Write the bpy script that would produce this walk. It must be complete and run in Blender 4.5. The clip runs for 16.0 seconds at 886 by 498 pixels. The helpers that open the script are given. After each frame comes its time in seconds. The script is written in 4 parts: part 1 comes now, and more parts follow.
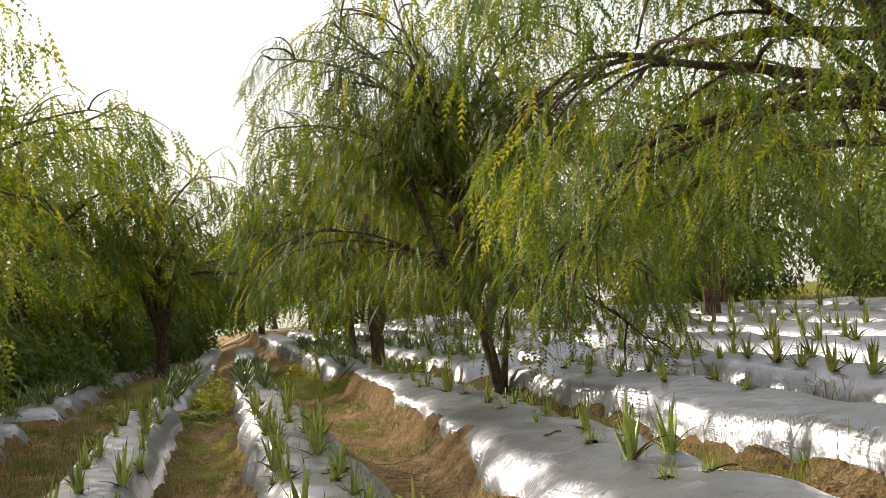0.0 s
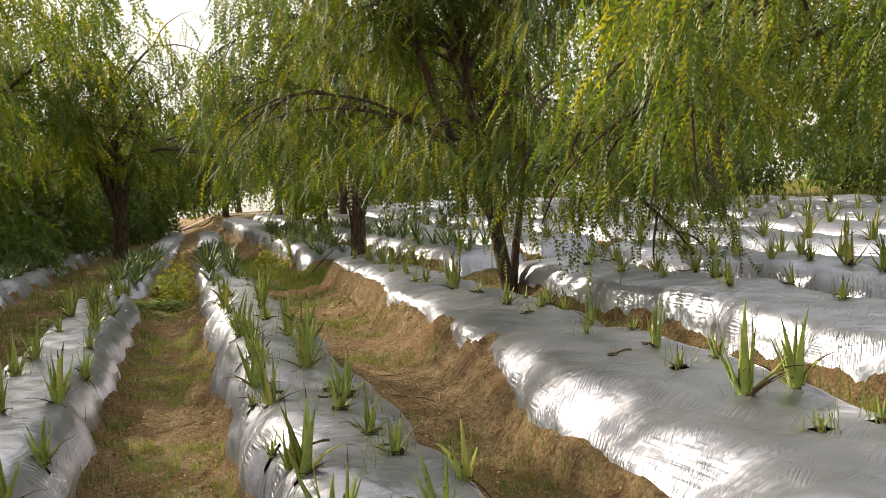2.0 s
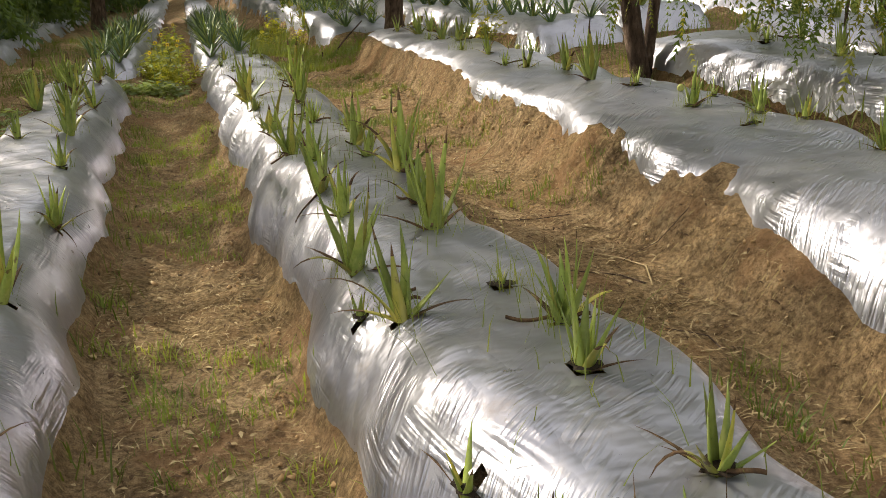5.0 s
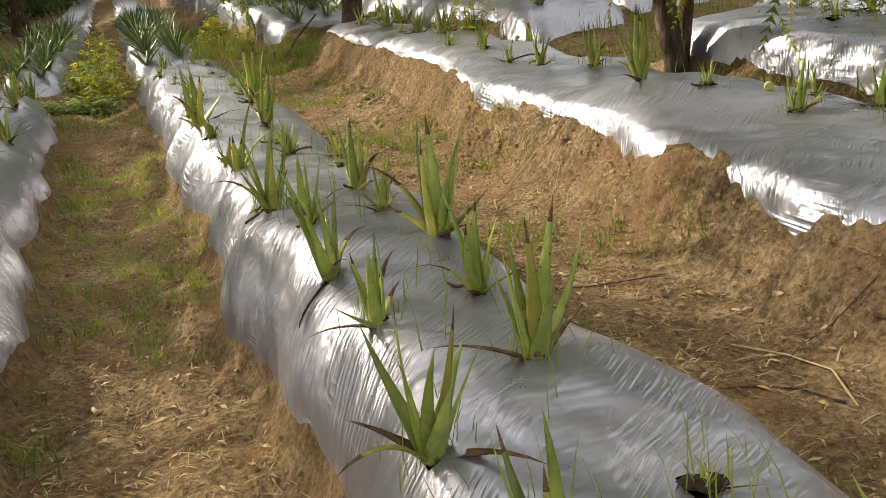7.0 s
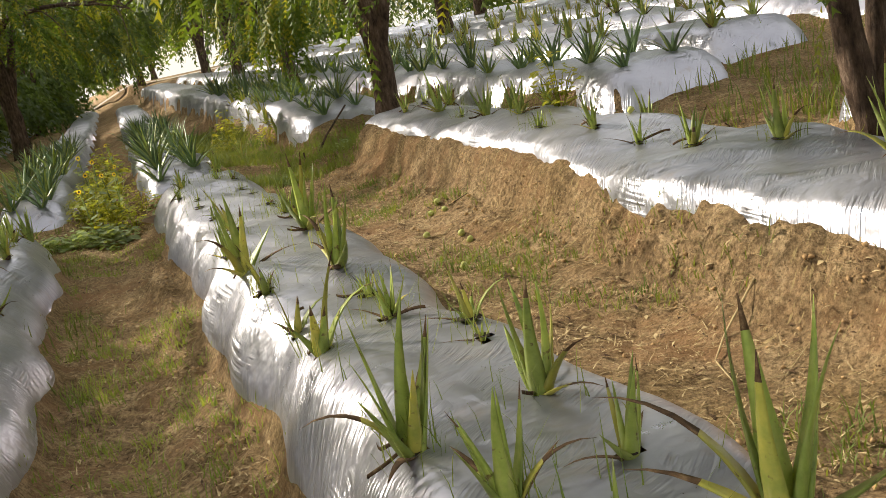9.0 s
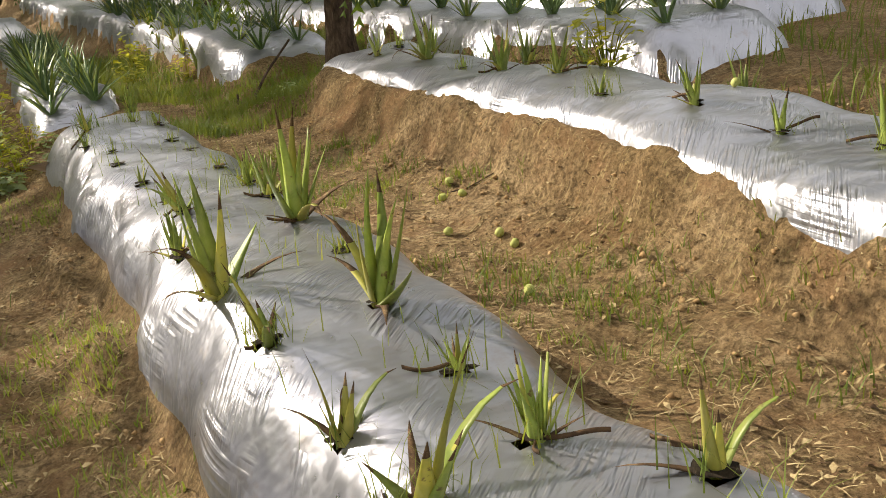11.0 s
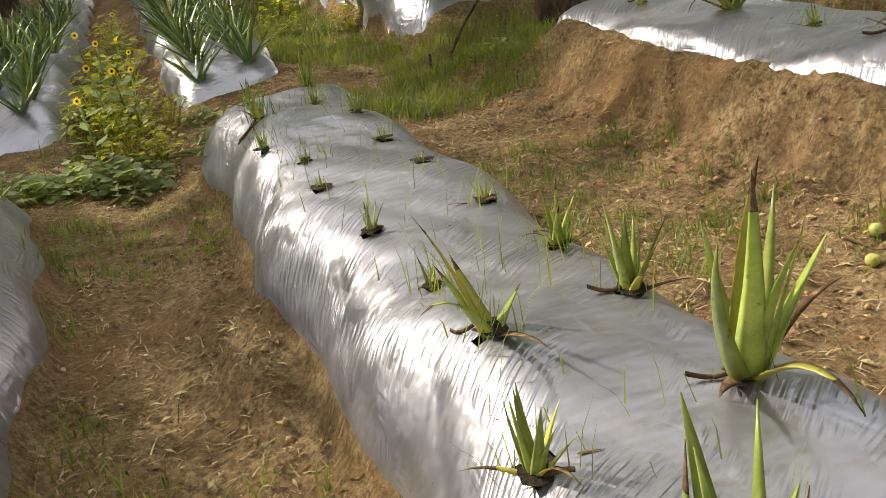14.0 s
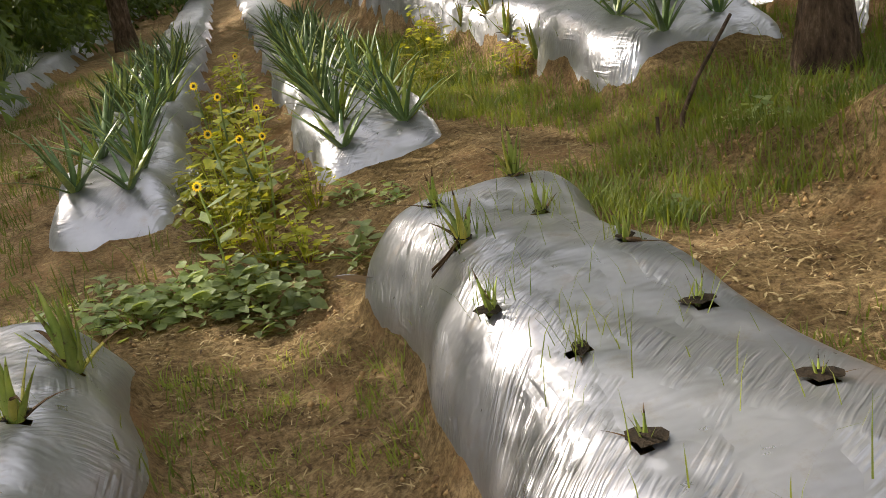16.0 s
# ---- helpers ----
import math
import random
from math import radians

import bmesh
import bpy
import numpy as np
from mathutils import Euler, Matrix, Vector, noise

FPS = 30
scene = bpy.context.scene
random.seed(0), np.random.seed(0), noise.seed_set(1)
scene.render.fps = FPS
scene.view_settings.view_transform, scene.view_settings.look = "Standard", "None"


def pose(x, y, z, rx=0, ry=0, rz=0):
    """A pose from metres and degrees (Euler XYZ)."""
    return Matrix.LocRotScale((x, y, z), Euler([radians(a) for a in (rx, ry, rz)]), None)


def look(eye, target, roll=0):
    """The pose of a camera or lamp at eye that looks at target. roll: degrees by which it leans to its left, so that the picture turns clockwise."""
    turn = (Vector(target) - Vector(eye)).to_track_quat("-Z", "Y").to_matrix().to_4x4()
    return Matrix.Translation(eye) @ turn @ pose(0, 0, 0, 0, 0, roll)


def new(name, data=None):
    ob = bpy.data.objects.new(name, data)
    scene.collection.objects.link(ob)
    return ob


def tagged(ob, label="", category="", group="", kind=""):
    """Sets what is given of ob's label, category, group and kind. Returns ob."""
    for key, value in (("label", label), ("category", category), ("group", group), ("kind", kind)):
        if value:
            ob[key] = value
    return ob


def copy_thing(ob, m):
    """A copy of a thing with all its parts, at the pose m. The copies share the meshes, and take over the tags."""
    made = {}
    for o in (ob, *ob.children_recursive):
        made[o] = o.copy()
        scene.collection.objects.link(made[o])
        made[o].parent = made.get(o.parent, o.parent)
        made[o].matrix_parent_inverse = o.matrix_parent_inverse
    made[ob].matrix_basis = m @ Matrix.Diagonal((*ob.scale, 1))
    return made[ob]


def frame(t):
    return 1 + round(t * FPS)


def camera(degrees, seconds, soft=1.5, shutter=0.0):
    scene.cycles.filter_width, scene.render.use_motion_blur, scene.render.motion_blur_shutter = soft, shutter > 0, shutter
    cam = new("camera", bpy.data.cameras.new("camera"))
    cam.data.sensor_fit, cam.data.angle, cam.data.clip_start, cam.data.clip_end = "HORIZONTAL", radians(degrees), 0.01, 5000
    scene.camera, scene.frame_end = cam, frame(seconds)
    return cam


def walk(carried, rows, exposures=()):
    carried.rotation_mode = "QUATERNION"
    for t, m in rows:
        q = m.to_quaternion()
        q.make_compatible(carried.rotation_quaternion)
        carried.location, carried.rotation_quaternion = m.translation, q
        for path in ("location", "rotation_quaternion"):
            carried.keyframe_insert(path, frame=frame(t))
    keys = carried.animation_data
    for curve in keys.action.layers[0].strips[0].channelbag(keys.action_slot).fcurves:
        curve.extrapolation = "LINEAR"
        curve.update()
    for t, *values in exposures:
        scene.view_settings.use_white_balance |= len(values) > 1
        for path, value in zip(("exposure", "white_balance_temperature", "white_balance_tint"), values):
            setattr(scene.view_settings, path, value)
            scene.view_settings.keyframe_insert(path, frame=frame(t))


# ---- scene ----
cam = camera(52.1, 16.0, soft=0.7)
# seconds, eye, target, roll
ROWS = [
    (0, (0.071, 0.016, 1.362), (0.566, 1.948, 1.511), -5.0),
    (0.5, (0.112, 0.29, 1.375), (0.672, 2.199, 1.587), -4.0),
    (1, (0.184, 0.634, 1.391), (0.712, 2.559, 1.512), -4.5),
    (1.5, (0.056, 1.069, 1.375), (0.524, 3.013, 1.399), -3.3),
    (2, (0.066, 1.438, 1.345), (0.62, 3.357, 1.245), -3.4),
    (2.5, (0.067, 1.864, 1.338), (0.606, 3.781, 1.155), -4.3),
    (3, (-0.006, 2.234, 1.377), (0.557, 4.144, 1.193), -3.1),
    (3.5, (0.083, 2.617, 1.347), (0.647, 4.518, 1.091), -2.8),
    (4, (0.046, 2.994, 1.285), (0.556, 4.866, 0.8), -3.2),
    (4.2, (-0.003, 3.16, 1.26), (0.498, 5.021, 0.726), -3.1),
    (6.3, (-0.063, 4.458, 1.293), (0.532, 6.267, 0.683), -4.3),
    (6.5, (-0.057, 4.551, 1.291), (0.548, 6.356, 0.68), -4.6),
    (7, (-0.01, 4.911, 1.283), (0.608, 6.706, 0.655), -6.1),
    (7.5, (-0.06, 5.339, 1.279), (0.498, 7.159, 0.666), -4.1),
    (8, (-0.09, 5.655, 1.308), (0.415, 7.52, 0.793), -4.6),
    (8.5, (-0.002, 5.999, 1.325), (0.561, 7.867, 0.882), -9.6),
    (8.7, (0.035, 6.126, 1.316), (0.633, 7.98, 0.865), -11.5),
    (10.8, (0.023, 7.554, 1.282), (0.801, 9.28, 0.636), -8.4),
    (11, (-0.002, 7.684, 1.29), (0.815, 9.398, 0.662), -6.9),
    (11.5, (-0.093, 7.946, 1.374), (0.677, 9.701, 0.801), -5.2),
    (12, (-0.082, 8.094, 1.366), (0.641, 9.87, 0.798), -8.0),
    (12.5, (0.002, 8.393, 1.32), (0.678, 10.167, 0.692), -11.6),
    (13, (-0.013, 8.658, 1.322), (0.459, 10.457, 0.584), -12.2),
    (13.5, (-0.077, 9.072, 1.322), (0.367, 10.863, 0.551), -9.6),
    (14, (-0.001, 9.35, 1.315), (0.555, 11.125, 0.579), -9.4),
    (14.5, (0.055, 9.734, 1.297), (0.527, 11.555, 0.617), -10.0),
    (15, (-0.007, 10.116, 1.335), (0.28, 11.974, 0.651), -8.2),
    (15.5, (-0.082, 10.474, 1.318), (0.166, 12.338, 0.638), -8.4),
    (16, (-0.027, 10.796, 1.352), (0.333, 12.649, 0.692), -11.0),
]
walk(cam, [(t, look(eye, target, roll)) for t, eye, target, roll in ROWS],
     exposures=[(0.0, 0.14), (2.0, 0.24), (4.0, 0.33), (7.0, 0.50), (13.0, 0.56), (16.0, 0.68)])

# ---- light ----
SUN_FROM = Vector((-0.50, 0.68, 0.54)).normalized()
world = bpy.data.worlds.new("sky")
scene.world = world
world.use_nodes = True
wn = world.node_tree.nodes
sky = wn.new("ShaderNodeTexSky")
sky.sky_type, sky.sun_disc = "NISHITA", False
sky.sun_elevation = math.asin(SUN_FROM.z)
sky.sun_rotation = math.atan2(SUN_FROM.x, SUN_FROM.y)
sky.dust_density, sky.air_density, sky.ozone_density = 4.0, 1.2, 0.6
wn["Background"].inputs["Strength"].default_value = 0.15
haze = wn.new("ShaderNodeMix")
haze.data_type = "RGBA"
haze.inputs[0].default_value, haze.inputs[7].default_value = 0.6, (7.6, 7.3, 6.5, 1)
world.node_tree.links.new(sky.outputs["Color"], haze.inputs[6])
world.node_tree.links.new(haze.outputs[2], wn["Background"].inputs["Color"])
sun = new("sun", bpy.data.lights.new("sun", "SUN"))
sun.data.energy, sun.data.angle, sun.data.color = 5.0, radians(0.6), (1.0, 0.91, 0.74)
sun.matrix_world = look(SUN_FROM * 60, (0, 0, 0))


# ---- materials ----
def ramp(nt, source, stops):
    r = nt.nodes.new("ShaderNodeValToRGB")
    el = r.color_ramp.elements
    while len(el) < len(stops):
        el.new(0.5)
    for e, (p, c) in zip(el, stops):
        e.position, e.color = p, (*c, 1)
    nt.links.new(source, r.inputs["Fac"])
    return r.outputs["Color"]


def noise_node(nt, vec, scale, detail=4.0, rough=0.6):
    n = nt.nodes.new("ShaderNodeTexNoise")
    n.inputs["Scale"].default_value, n.inputs["Detail"].default_value, n.inputs["Roughness"].default_value = scale, detail, rough
    if vec is not None:
        nt.links.new(vec, n.inputs["Vector"])
    return n.outputs["Fac"]


def mixed(nt, fac, a, b, mode="MIX"):
    m = nt.nodes.new("ShaderNodeMix")
    m.data_type, m.blend_type = "RGBA", mode
    for sock, v in ((m.inputs[0], fac), (m.inputs[6], a), (m.inputs[7], b)):
        if isinstance(v, bpy.types.NodeSocket):
            nt.links.new(v, sock)
        elif isinstance(v, tuple):
            sock.default_value = (*v, 1)
        else:
            sock.default_value = v
    return m.outputs[2]


def bump(nt, height, strength, distance, normal=None):
    b = nt.nodes.new("ShaderNodeBump")
    b.inputs["Strength"].default_value, b.inputs["Distance"].default_value = strength, distance
    nt.links.new(height, b.inputs["Height"])
    if normal is not None:
        nt.links.new(normal, b.inputs["Normal"])
    return b.outputs["Normal"]


def material(name, rough=0.8, spec=0.3):
    m = bpy.data.materials.new(name)
    m.use_nodes = True
    p = m.node_tree.nodes["Principled BSDF"]
    p.inputs["Roughness"].default_value = rough
    p.inputs["Specular IOR Level"].default_value = spec
    return m, m.node_tree, p


def place(nt):
    return nt.nodes.new("ShaderNodeNewGeometry").outputs["Position"]


def scaled(nt, vec, sx, sy, sz, rz=0.0):
    m = nt.nodes.new("ShaderNodeMapping")
    m.inputs["Scale"].default_value = (sx, sy, sz)
    m.inputs["Rotation"].default_value = (0, 0, radians(rz))
    nt.links.new(vec, m.inputs["Vector"])
    return m.outputs["Vector"]


def soil_material():
    m, nt, p = material("sandy_soil", 0.95, 0.15)
    v = place(nt)
    big = noise_node(nt, v, 0.9, 5)
    mid = noise_node(nt, v, 7.0, 6, 0.65)
    fine = noise_node(nt, v, 45.0, 8, 0.75)
    c = ramp(nt, mid, [(0.28, (0.20, 0.128, 0.066)), (0.5, (0.46, 0.31, 0.165)), (0.70, (0.66, 0.475, 0.275))])
    c = mixed(nt, ramp(nt, big, [(0.42, (0, 0, 0)), (0.68, (1, 1, 1))]), c, (0.30, 0.20, 0.085))
    c = mixed(nt, 0.72, c, ramp(nt, fine, [(0.40, (0.16, 0.14, 0.12)), (0.60, (1, 1, 1))]), "MULTIPLY")
    c = mixed(nt, ramp(nt, noise_node(nt, v, 2.6, 6, 0.7), [(0.50, (0, 0, 0)), (0.66, (0.75, 0.75, 0.75))]), c, (0.30, 0.165, 0.08))
    c = mixed(nt, ramp(nt, noise_node(nt, v, 130.0, 4, 0.8), [(0.56, (0, 0, 0)), (0.68, (0.8, 0.8, 0.8))]), c, (0.09, 0.055, 0.03))
    straw = noise_node(nt, scaled(nt, v, 14, 80, 20, 35), 1.0, 2)
    c = mixed(nt, ramp(nt, straw, [(0.62, (0, 0, 0)), (0.70, (0.7, 0.7, 0.7))]), c, (0.50, 0.38, 0.18))
    nt.links.new(c, p.inputs["Base Color"])
    n = bump(nt, mid, 1.0, 0.07)
    n = bump(nt, noise_node(nt, v, 22.0, 5, 0.7), 1.0, 0.035, n)
    nt.links.new(bump(nt, fine, 1.0, 0.02, n), p.inputs["Normal"])
    return m


def film_material():
    m, nt, p = material("silver_plastic_film", 0.3, 0.6)
    v = place(nt)
    mid = noise_node(nt, v, 3.0, 5)
    dirt = noise_node(nt, v, 11.0, 6, 0.7)
    c = ramp(nt, mid, [(0.3, (0.33, 0.33, 0.385)), (0.7, (0.45, 0.445, 0.50))])
    c = mixed(nt, ramp(nt, dirt, [(0.56, (0, 0, 0)), (0.78, (0.55, 0.55, 0.55))]), c, (0.30, 0.23, 0.16))
    nt.links.new(c, p.inputs["Base Color"])
    p.inputs["Metallic"].default_value = 0.8
    r = ramp(nt, dirt, [(0.3, (0.26, 0.26, 0.26)), (0.75, (0.44, 0.44, 0.44))])
    nt.links.new(r, p.inputs["Roughness"])
    # fine stretched creases in short bundles, in two slants, and long pulled folds along the sides
    n = bump(nt, noise_node(nt, scaled(nt, v, 3, 7, 6, 20), 1.0, 3), 0.35, 0.04)
    for slant, stretch, low, high in ((50, (95, 5, 7), 0.50, 0.62), (64, (80, 5, 6), 0.54, 0.66), (0, (10, 2.2, 60), 0.55, 0.66)):
        turned = scaled(nt, v, 1, 1, 1, slant)
        lines = ramp(nt, noise_node(nt, scaled(nt, turned, *stretch), 1.0, 1.5, 0.4), [(0.40, (0, 0, 0)), (0.62, (1, 1, 1))])
        patch = noise_node(nt, scaled(nt, v, 4.0 + 0.03 * slant, 3.0, 4.0, slant), 1.0, 2)
        mask = ramp(nt, patch, [(low, (0, 0, 0)), (high, (1, 1, 1))])
        n = bump(nt, mixed(nt, 1.0, lines, mask, "MULTIPLY"), 0.7, 0.005, n)
    nt.links.new(n, p.inputs["Normal"])
    return m


def leaf_material(name, dark, light, through_amount=0.4, rough=0.45, scale=6.0, spots=False):
    m, nt, p = material(name, rough, 0.4)
    v = place(nt)
    info = nt.nodes.new("ShaderNodeObjectInfo")
    c = ramp(nt, noise_node(nt, v, scale, 5, 0.7), [(0.32, dark), (0.66, light)])
    if spots:   # pale streaks and small brown scars
        c = mixed(nt, ramp(nt, noise_node(nt, v, 38.0, 3, 0.6), [(0.63, (0, 0, 0)), (0.70, (0.85, 0.85, 0.85))]), c, (0.10, 0.055, 0.02))
        c = mixed(nt, ramp(nt, noise_node(nt, scaled(nt, v, 60, 60, 8), 1.0, 3), [(0.52, (0, 0, 0)), (0.72, (0.5, 0.5, 0.5))]), c, (0.44, 0.42, 0.16))
    h = nt.nodes.new("ShaderNodeHueSaturation")
    add = nt.nodes.new("ShaderNodeMapRange")
    add.inputs[3].default_value, add.inputs[4].default_value = 0.7, 1.3
    nt.links.new(info.outputs["Random"], add.inputs[0])
    nt.links.new(add.outputs[0], h.inputs["Value"])
    nt.links.new(c, h.inputs["Color"])
    c = h.outputs["Color"]
    nt.links.new(c, p.inputs["Base Color"])
    t = nt.nodes.new("ShaderNodeBsdfTranslucent")
    nt.links.new(mixed(nt, 1.0, c, (1.9, 1.7, 0.8), "MULTIPLY"), t.inputs["Color"])
    mx = nt.nodes.new("ShaderNodeMixShader")
    mx.inputs["Fac"].default_value = through_amount
    nt.links.new(p.outputs["BSDF"], mx.inputs[1])
    nt.links.new(t.outputs["BSDF"], mx.inputs[2])
    nt.links.new(mx.outputs["Shader"], nt.nodes["Material Output"].inputs["Surface"])
    return m


def rough_material(name, stops, scale, strength=0.6, distance=0.02, rough=0.9, stretch=(1, 1, 1)):
    m, nt, p = material(name, rough, 0.2)
    v = scaled(nt, place(nt), *stretch)
    f = noise_node(nt, v, scale, 6, 0.7)
    nt.links.new(ramp(nt, f, stops), p.inputs["Base Color"])
    nt.links.new(bump(nt, f, strength, distance), p.inputs["Normal"])
    return m


SOIL = soil_material()
FILM = film_material()
ALOE = leaf_material("aloe_green", (0.15, 0.21, 0.04), (0.36, 0.42, 0.09), 0.2, 0.4, 9.0, True)
ALOE_BLUE = leaf_material("aloe_blue_green", (0.065, 0.12, 0.04), (0.16, 0.23, 0.075), 0.1, 0.4, 7.0)
ALOE_YELLOW = leaf_material("aloe_yellowing", (0.26, 0.28, 0.05), (0.48, 0.42, 0.08), 0.15, 0.45, 9.0, True)
ALOE_DRY = rough_material("dry_aloe_leaf", [(0.3, (0.03, 0.018, 0.012)), (0.55, (0.12, 0.07, 0.035)), (0.75, (0.36, 0.25, 0.13))], 25.0)
FROND = leaf_material("frond_green", (0.030, 0.066, 0.010), (0.140, 0.205, 0.024), 0.42, 0.5, 1.3)
FROND_YELLOW = leaf_material("frond_yellow_green", (0.11, 0.14, 0.014), (0.30, 0.30, 0.030), 0.45, 0.5, 1.3)
FROND_FAR = leaf_material("far_foliage", (0.05, 0.085, 0.025), (0.12, 0.17, 0.045), 0.4, 0.6, 0.7)
GRASS = leaf_material("grass_green", (0.08, 0.13, 0.02), (0.21, 0.24, 0.05), 0.35, 0.6, 3.0)
STRAW = rough_material("dry_straw", [(0.3, (0.30, 0.21, 0.10)), (0.7, (0.55, 0.43, 0.24))], 20.0)
WEED = leaf_material("weed_leaf", (0.12, 0.18, 0.07), (0.32, 0.38, 0.16), 0.45, 0.5, 8.0)
WEED_YELLOW = leaf_material("yellowing_weed_leaf", (0.16, 0.21, 0.03), (0.44, 0.43, 0.06), 0.5, 0.5, 9.0)
BARK = rough_material("tree_bark", [(0.33, (0.03, 0.02, 0.015)), (0.55, (0.13, 0.085, 0.06)), (0.75, (0.32, 0.23, 0.17))], 22.0, 1.0, 0.05, 0.95, (1, 1, 0.3))
PETAL = leaf_material("yellow_petal", (0.75, 0.50, 0.02), (0.85, 0.65, 0.05), 0.3)
HEART = rough_material("dark_flower_centre", [(0.3, (0.03, 0.015, 0.008)), (0.7, (0.10, 0.05, 0.02))], 80.0)
FRUIT = rough_material("green_yellow_fruit", [(0.3, (0.30, 0.32, 0.08)), (0.7, (0.48, 0.48, 0.16))], 30.0, 0.1, 0.003, 0.5)
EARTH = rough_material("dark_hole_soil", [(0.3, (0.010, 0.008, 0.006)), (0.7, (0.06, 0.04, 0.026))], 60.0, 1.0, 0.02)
ROAD = rough_material("pale_dirt_road", [(0.3, (0.34, 0.28, 0.22)), (0.7, (0.44, 0.38, 0.31))], 3.0, 0.3, 0.02)
CLAY = rough_material("clod_soil", [(0.3, (0.25, 0.15, 0.07)), (0.55, (0.45, 0.29, 0.14)), (0.75, (0.60, 0.42, 0.23))], 30.0, 0.8, 0.01)


# ---- the lie of the land ----
# beds: left foot, right foot, height of the crown at y = 9, rise per metre, first y, last y
BEDS = {
    "L2": (-3.45, -2.45, 0.44, 0.010, -4.0, 13.4),
    "L2b": (-3.50, -2.45, 0.44, 0.010, 15.6, 46.0),
    "L": (-1.20, -0.42, 0.487, 0.010, -4.0, 13.6),
    "Lb": (-1.12, -0.36, 0.42, 0.011, 15.2, 44.0),
    "M": (0.20, 1.03, 0.512, 0.009, -4.0, 13.75),
    "Mb": (0.22, 1.00, 0.45, 0.011, 15.1, 40.0),
    "R": (1.78, 2.68, 0.655, 0.020, -4.0, 13.3),
    "Rb": (1.72, 2.72, 0.66, 0.020, 14.8, 40.0),
    "S": (2.98, 3.92, 0.77, 0.022, -4.0, 9.5),
    "Sb": (3.00, 3.95, 0.74, 0.020, 11.2, 40.0),
    "T": (4.35, 5.35, 0.78, 0.022, 1.0, 10.5),
    "Tb": (4.35, 5.35, 0.77, 0.020, 12.0, 40.0),
    "U": (5.85, 6.85, 0.80, 0.020, 3.0, 40.0),
    "V": (7.35, 8.35, 0.82, 0.020, 4.0, 40.0),
    "W": (8.9, 9.9, 0.84, 0.020, 5.0, 42.0),
    "X": (10.5, 11.5, 0.86, 0.020, 6.0, 42.0),
    "Y": (12.1, 13.1, 0.88, 0.020, 8.0, 42.0),
}
FLOOR_X = [-400, -30, -3.2, -2.5, -1.35, -1.2, -0.42, -0.12, 0.20, 1.0, 1.25, 1.45, 1.64, 1.80, 2.2, 2.7, 2.85, 3.0, 3.9, 4.15, 4.4, 5.4, 5.8, 14, 400]
FLOOR_Z = [0.2, 0.2, 0.10, 0.12, 0.11, 0.13, 0.11, 0.06, 0.12, 0.31, 0.27, 0.262, 0.32, 0.56, 0.54, 0.45, 0.42, 0.47, 0.5, 0.46, 0.5, 0.5, 0.5, 0.55, 0.6]


def smooth(a):
    a = np.clip(a, 0, 1)
    return a * a * (3 - 2 * a)


def drift(y):
    return 0.022 * np.clip(y - 15.0, 0, 40)


def rise(y):
    return np.clip(y, -30, 62) - 9.0


def wob(x, y, f, k=0.0):
    """A smooth, uneven wave over the plan, about -1 to 1."""
    return (np.sin(f * (1.0 * x + 0.37 * y) + 1.3 + k) + np.sin(f * (-0.53 * x + 0.91 * y) * 1.27 + 2.1 + 2 * k)
            + np.sin(f * (0.31 * x - 1.13 * y) * 0.83 + 0.4 - k) + np.sin(f * (1.21 * x + 0.77 * y) * 1.71 + 4.0 + k)) / 2.6


def lattice(x, y, size, k=0):
    """Uneven bumps of about the given size, -1 to 1."""
    u, v = x / size + 17.3 * k, y / size - 9.1 * k
    i, j = np.floor(u), np.floor(v)
    fu, fv = smooth(u - i), smooth(v - j)

    def toss(a, b):
        q = np.sin(a * 127.1 + b * 311.7 + k * 74.7) * 43758.5453
        return 2 * (q - np.floor(q)) - 1

    low = toss(i, j) * (1 - fu) + toss(i + 1, j) * fu
    high = toss(i, j + 1) * (1 - fu) + toss(i + 1, j + 1) * fu
    return low * (1 - fv) + high * fv


def spread(y):
    """How much wider the bed beside the furrow is at its near end."""
    return 1.78 - np.interp(y, [3.0, 4.7, 5.5, 6.2, 7.0, 8.0, 9.0, 10.0, 11.0, 13.3], [1.36, 1.46, 1.54, 1.63, 1.70, 1.74, 1.77, 1.87, 1.93, 1.93])


def soil_floor(x, y):
    slope = np.interp(x, [-2, 1.2, 1.9], [0.013, 0.013, 0.020])
    near = spread(y)
    wide = np.maximum(near, 0)
    shift = wide * np.exp(-((x - 1.6) / 0.25) ** 2) + np.minimum(near, 0) * np.exp(-((x - 1.78) / 0.30) ** 2)
    z = np.interp(x + shift, FLOOR_X, FLOOR_Z)
    z = z - 0.6 * wide * np.exp(-((x - 1.62) / 0.16) ** 2)
    gap = smooth((y - 13.1) / 0.6) * smooth((15.0 - y) / 0.5)   # the cross path, where the banks fall away
    z = z + gap * (np.minimum(z, 0.33 + 0.03 * np.clip(x - 1.6, 0, 3)) - z)
    mound = 0.15 * np.exp(-((x - 0.15) / 0.09) ** 2) * (np.exp(-((y - 10.45) / 0.32) ** 2) + 0.7 * np.exp(-((y - 11.75) / 0.25) ** 2) + 0.6 * np.exp(-((y - 8.1) / 0.3) ** 2))
    return z + mound + slope * rise(y)


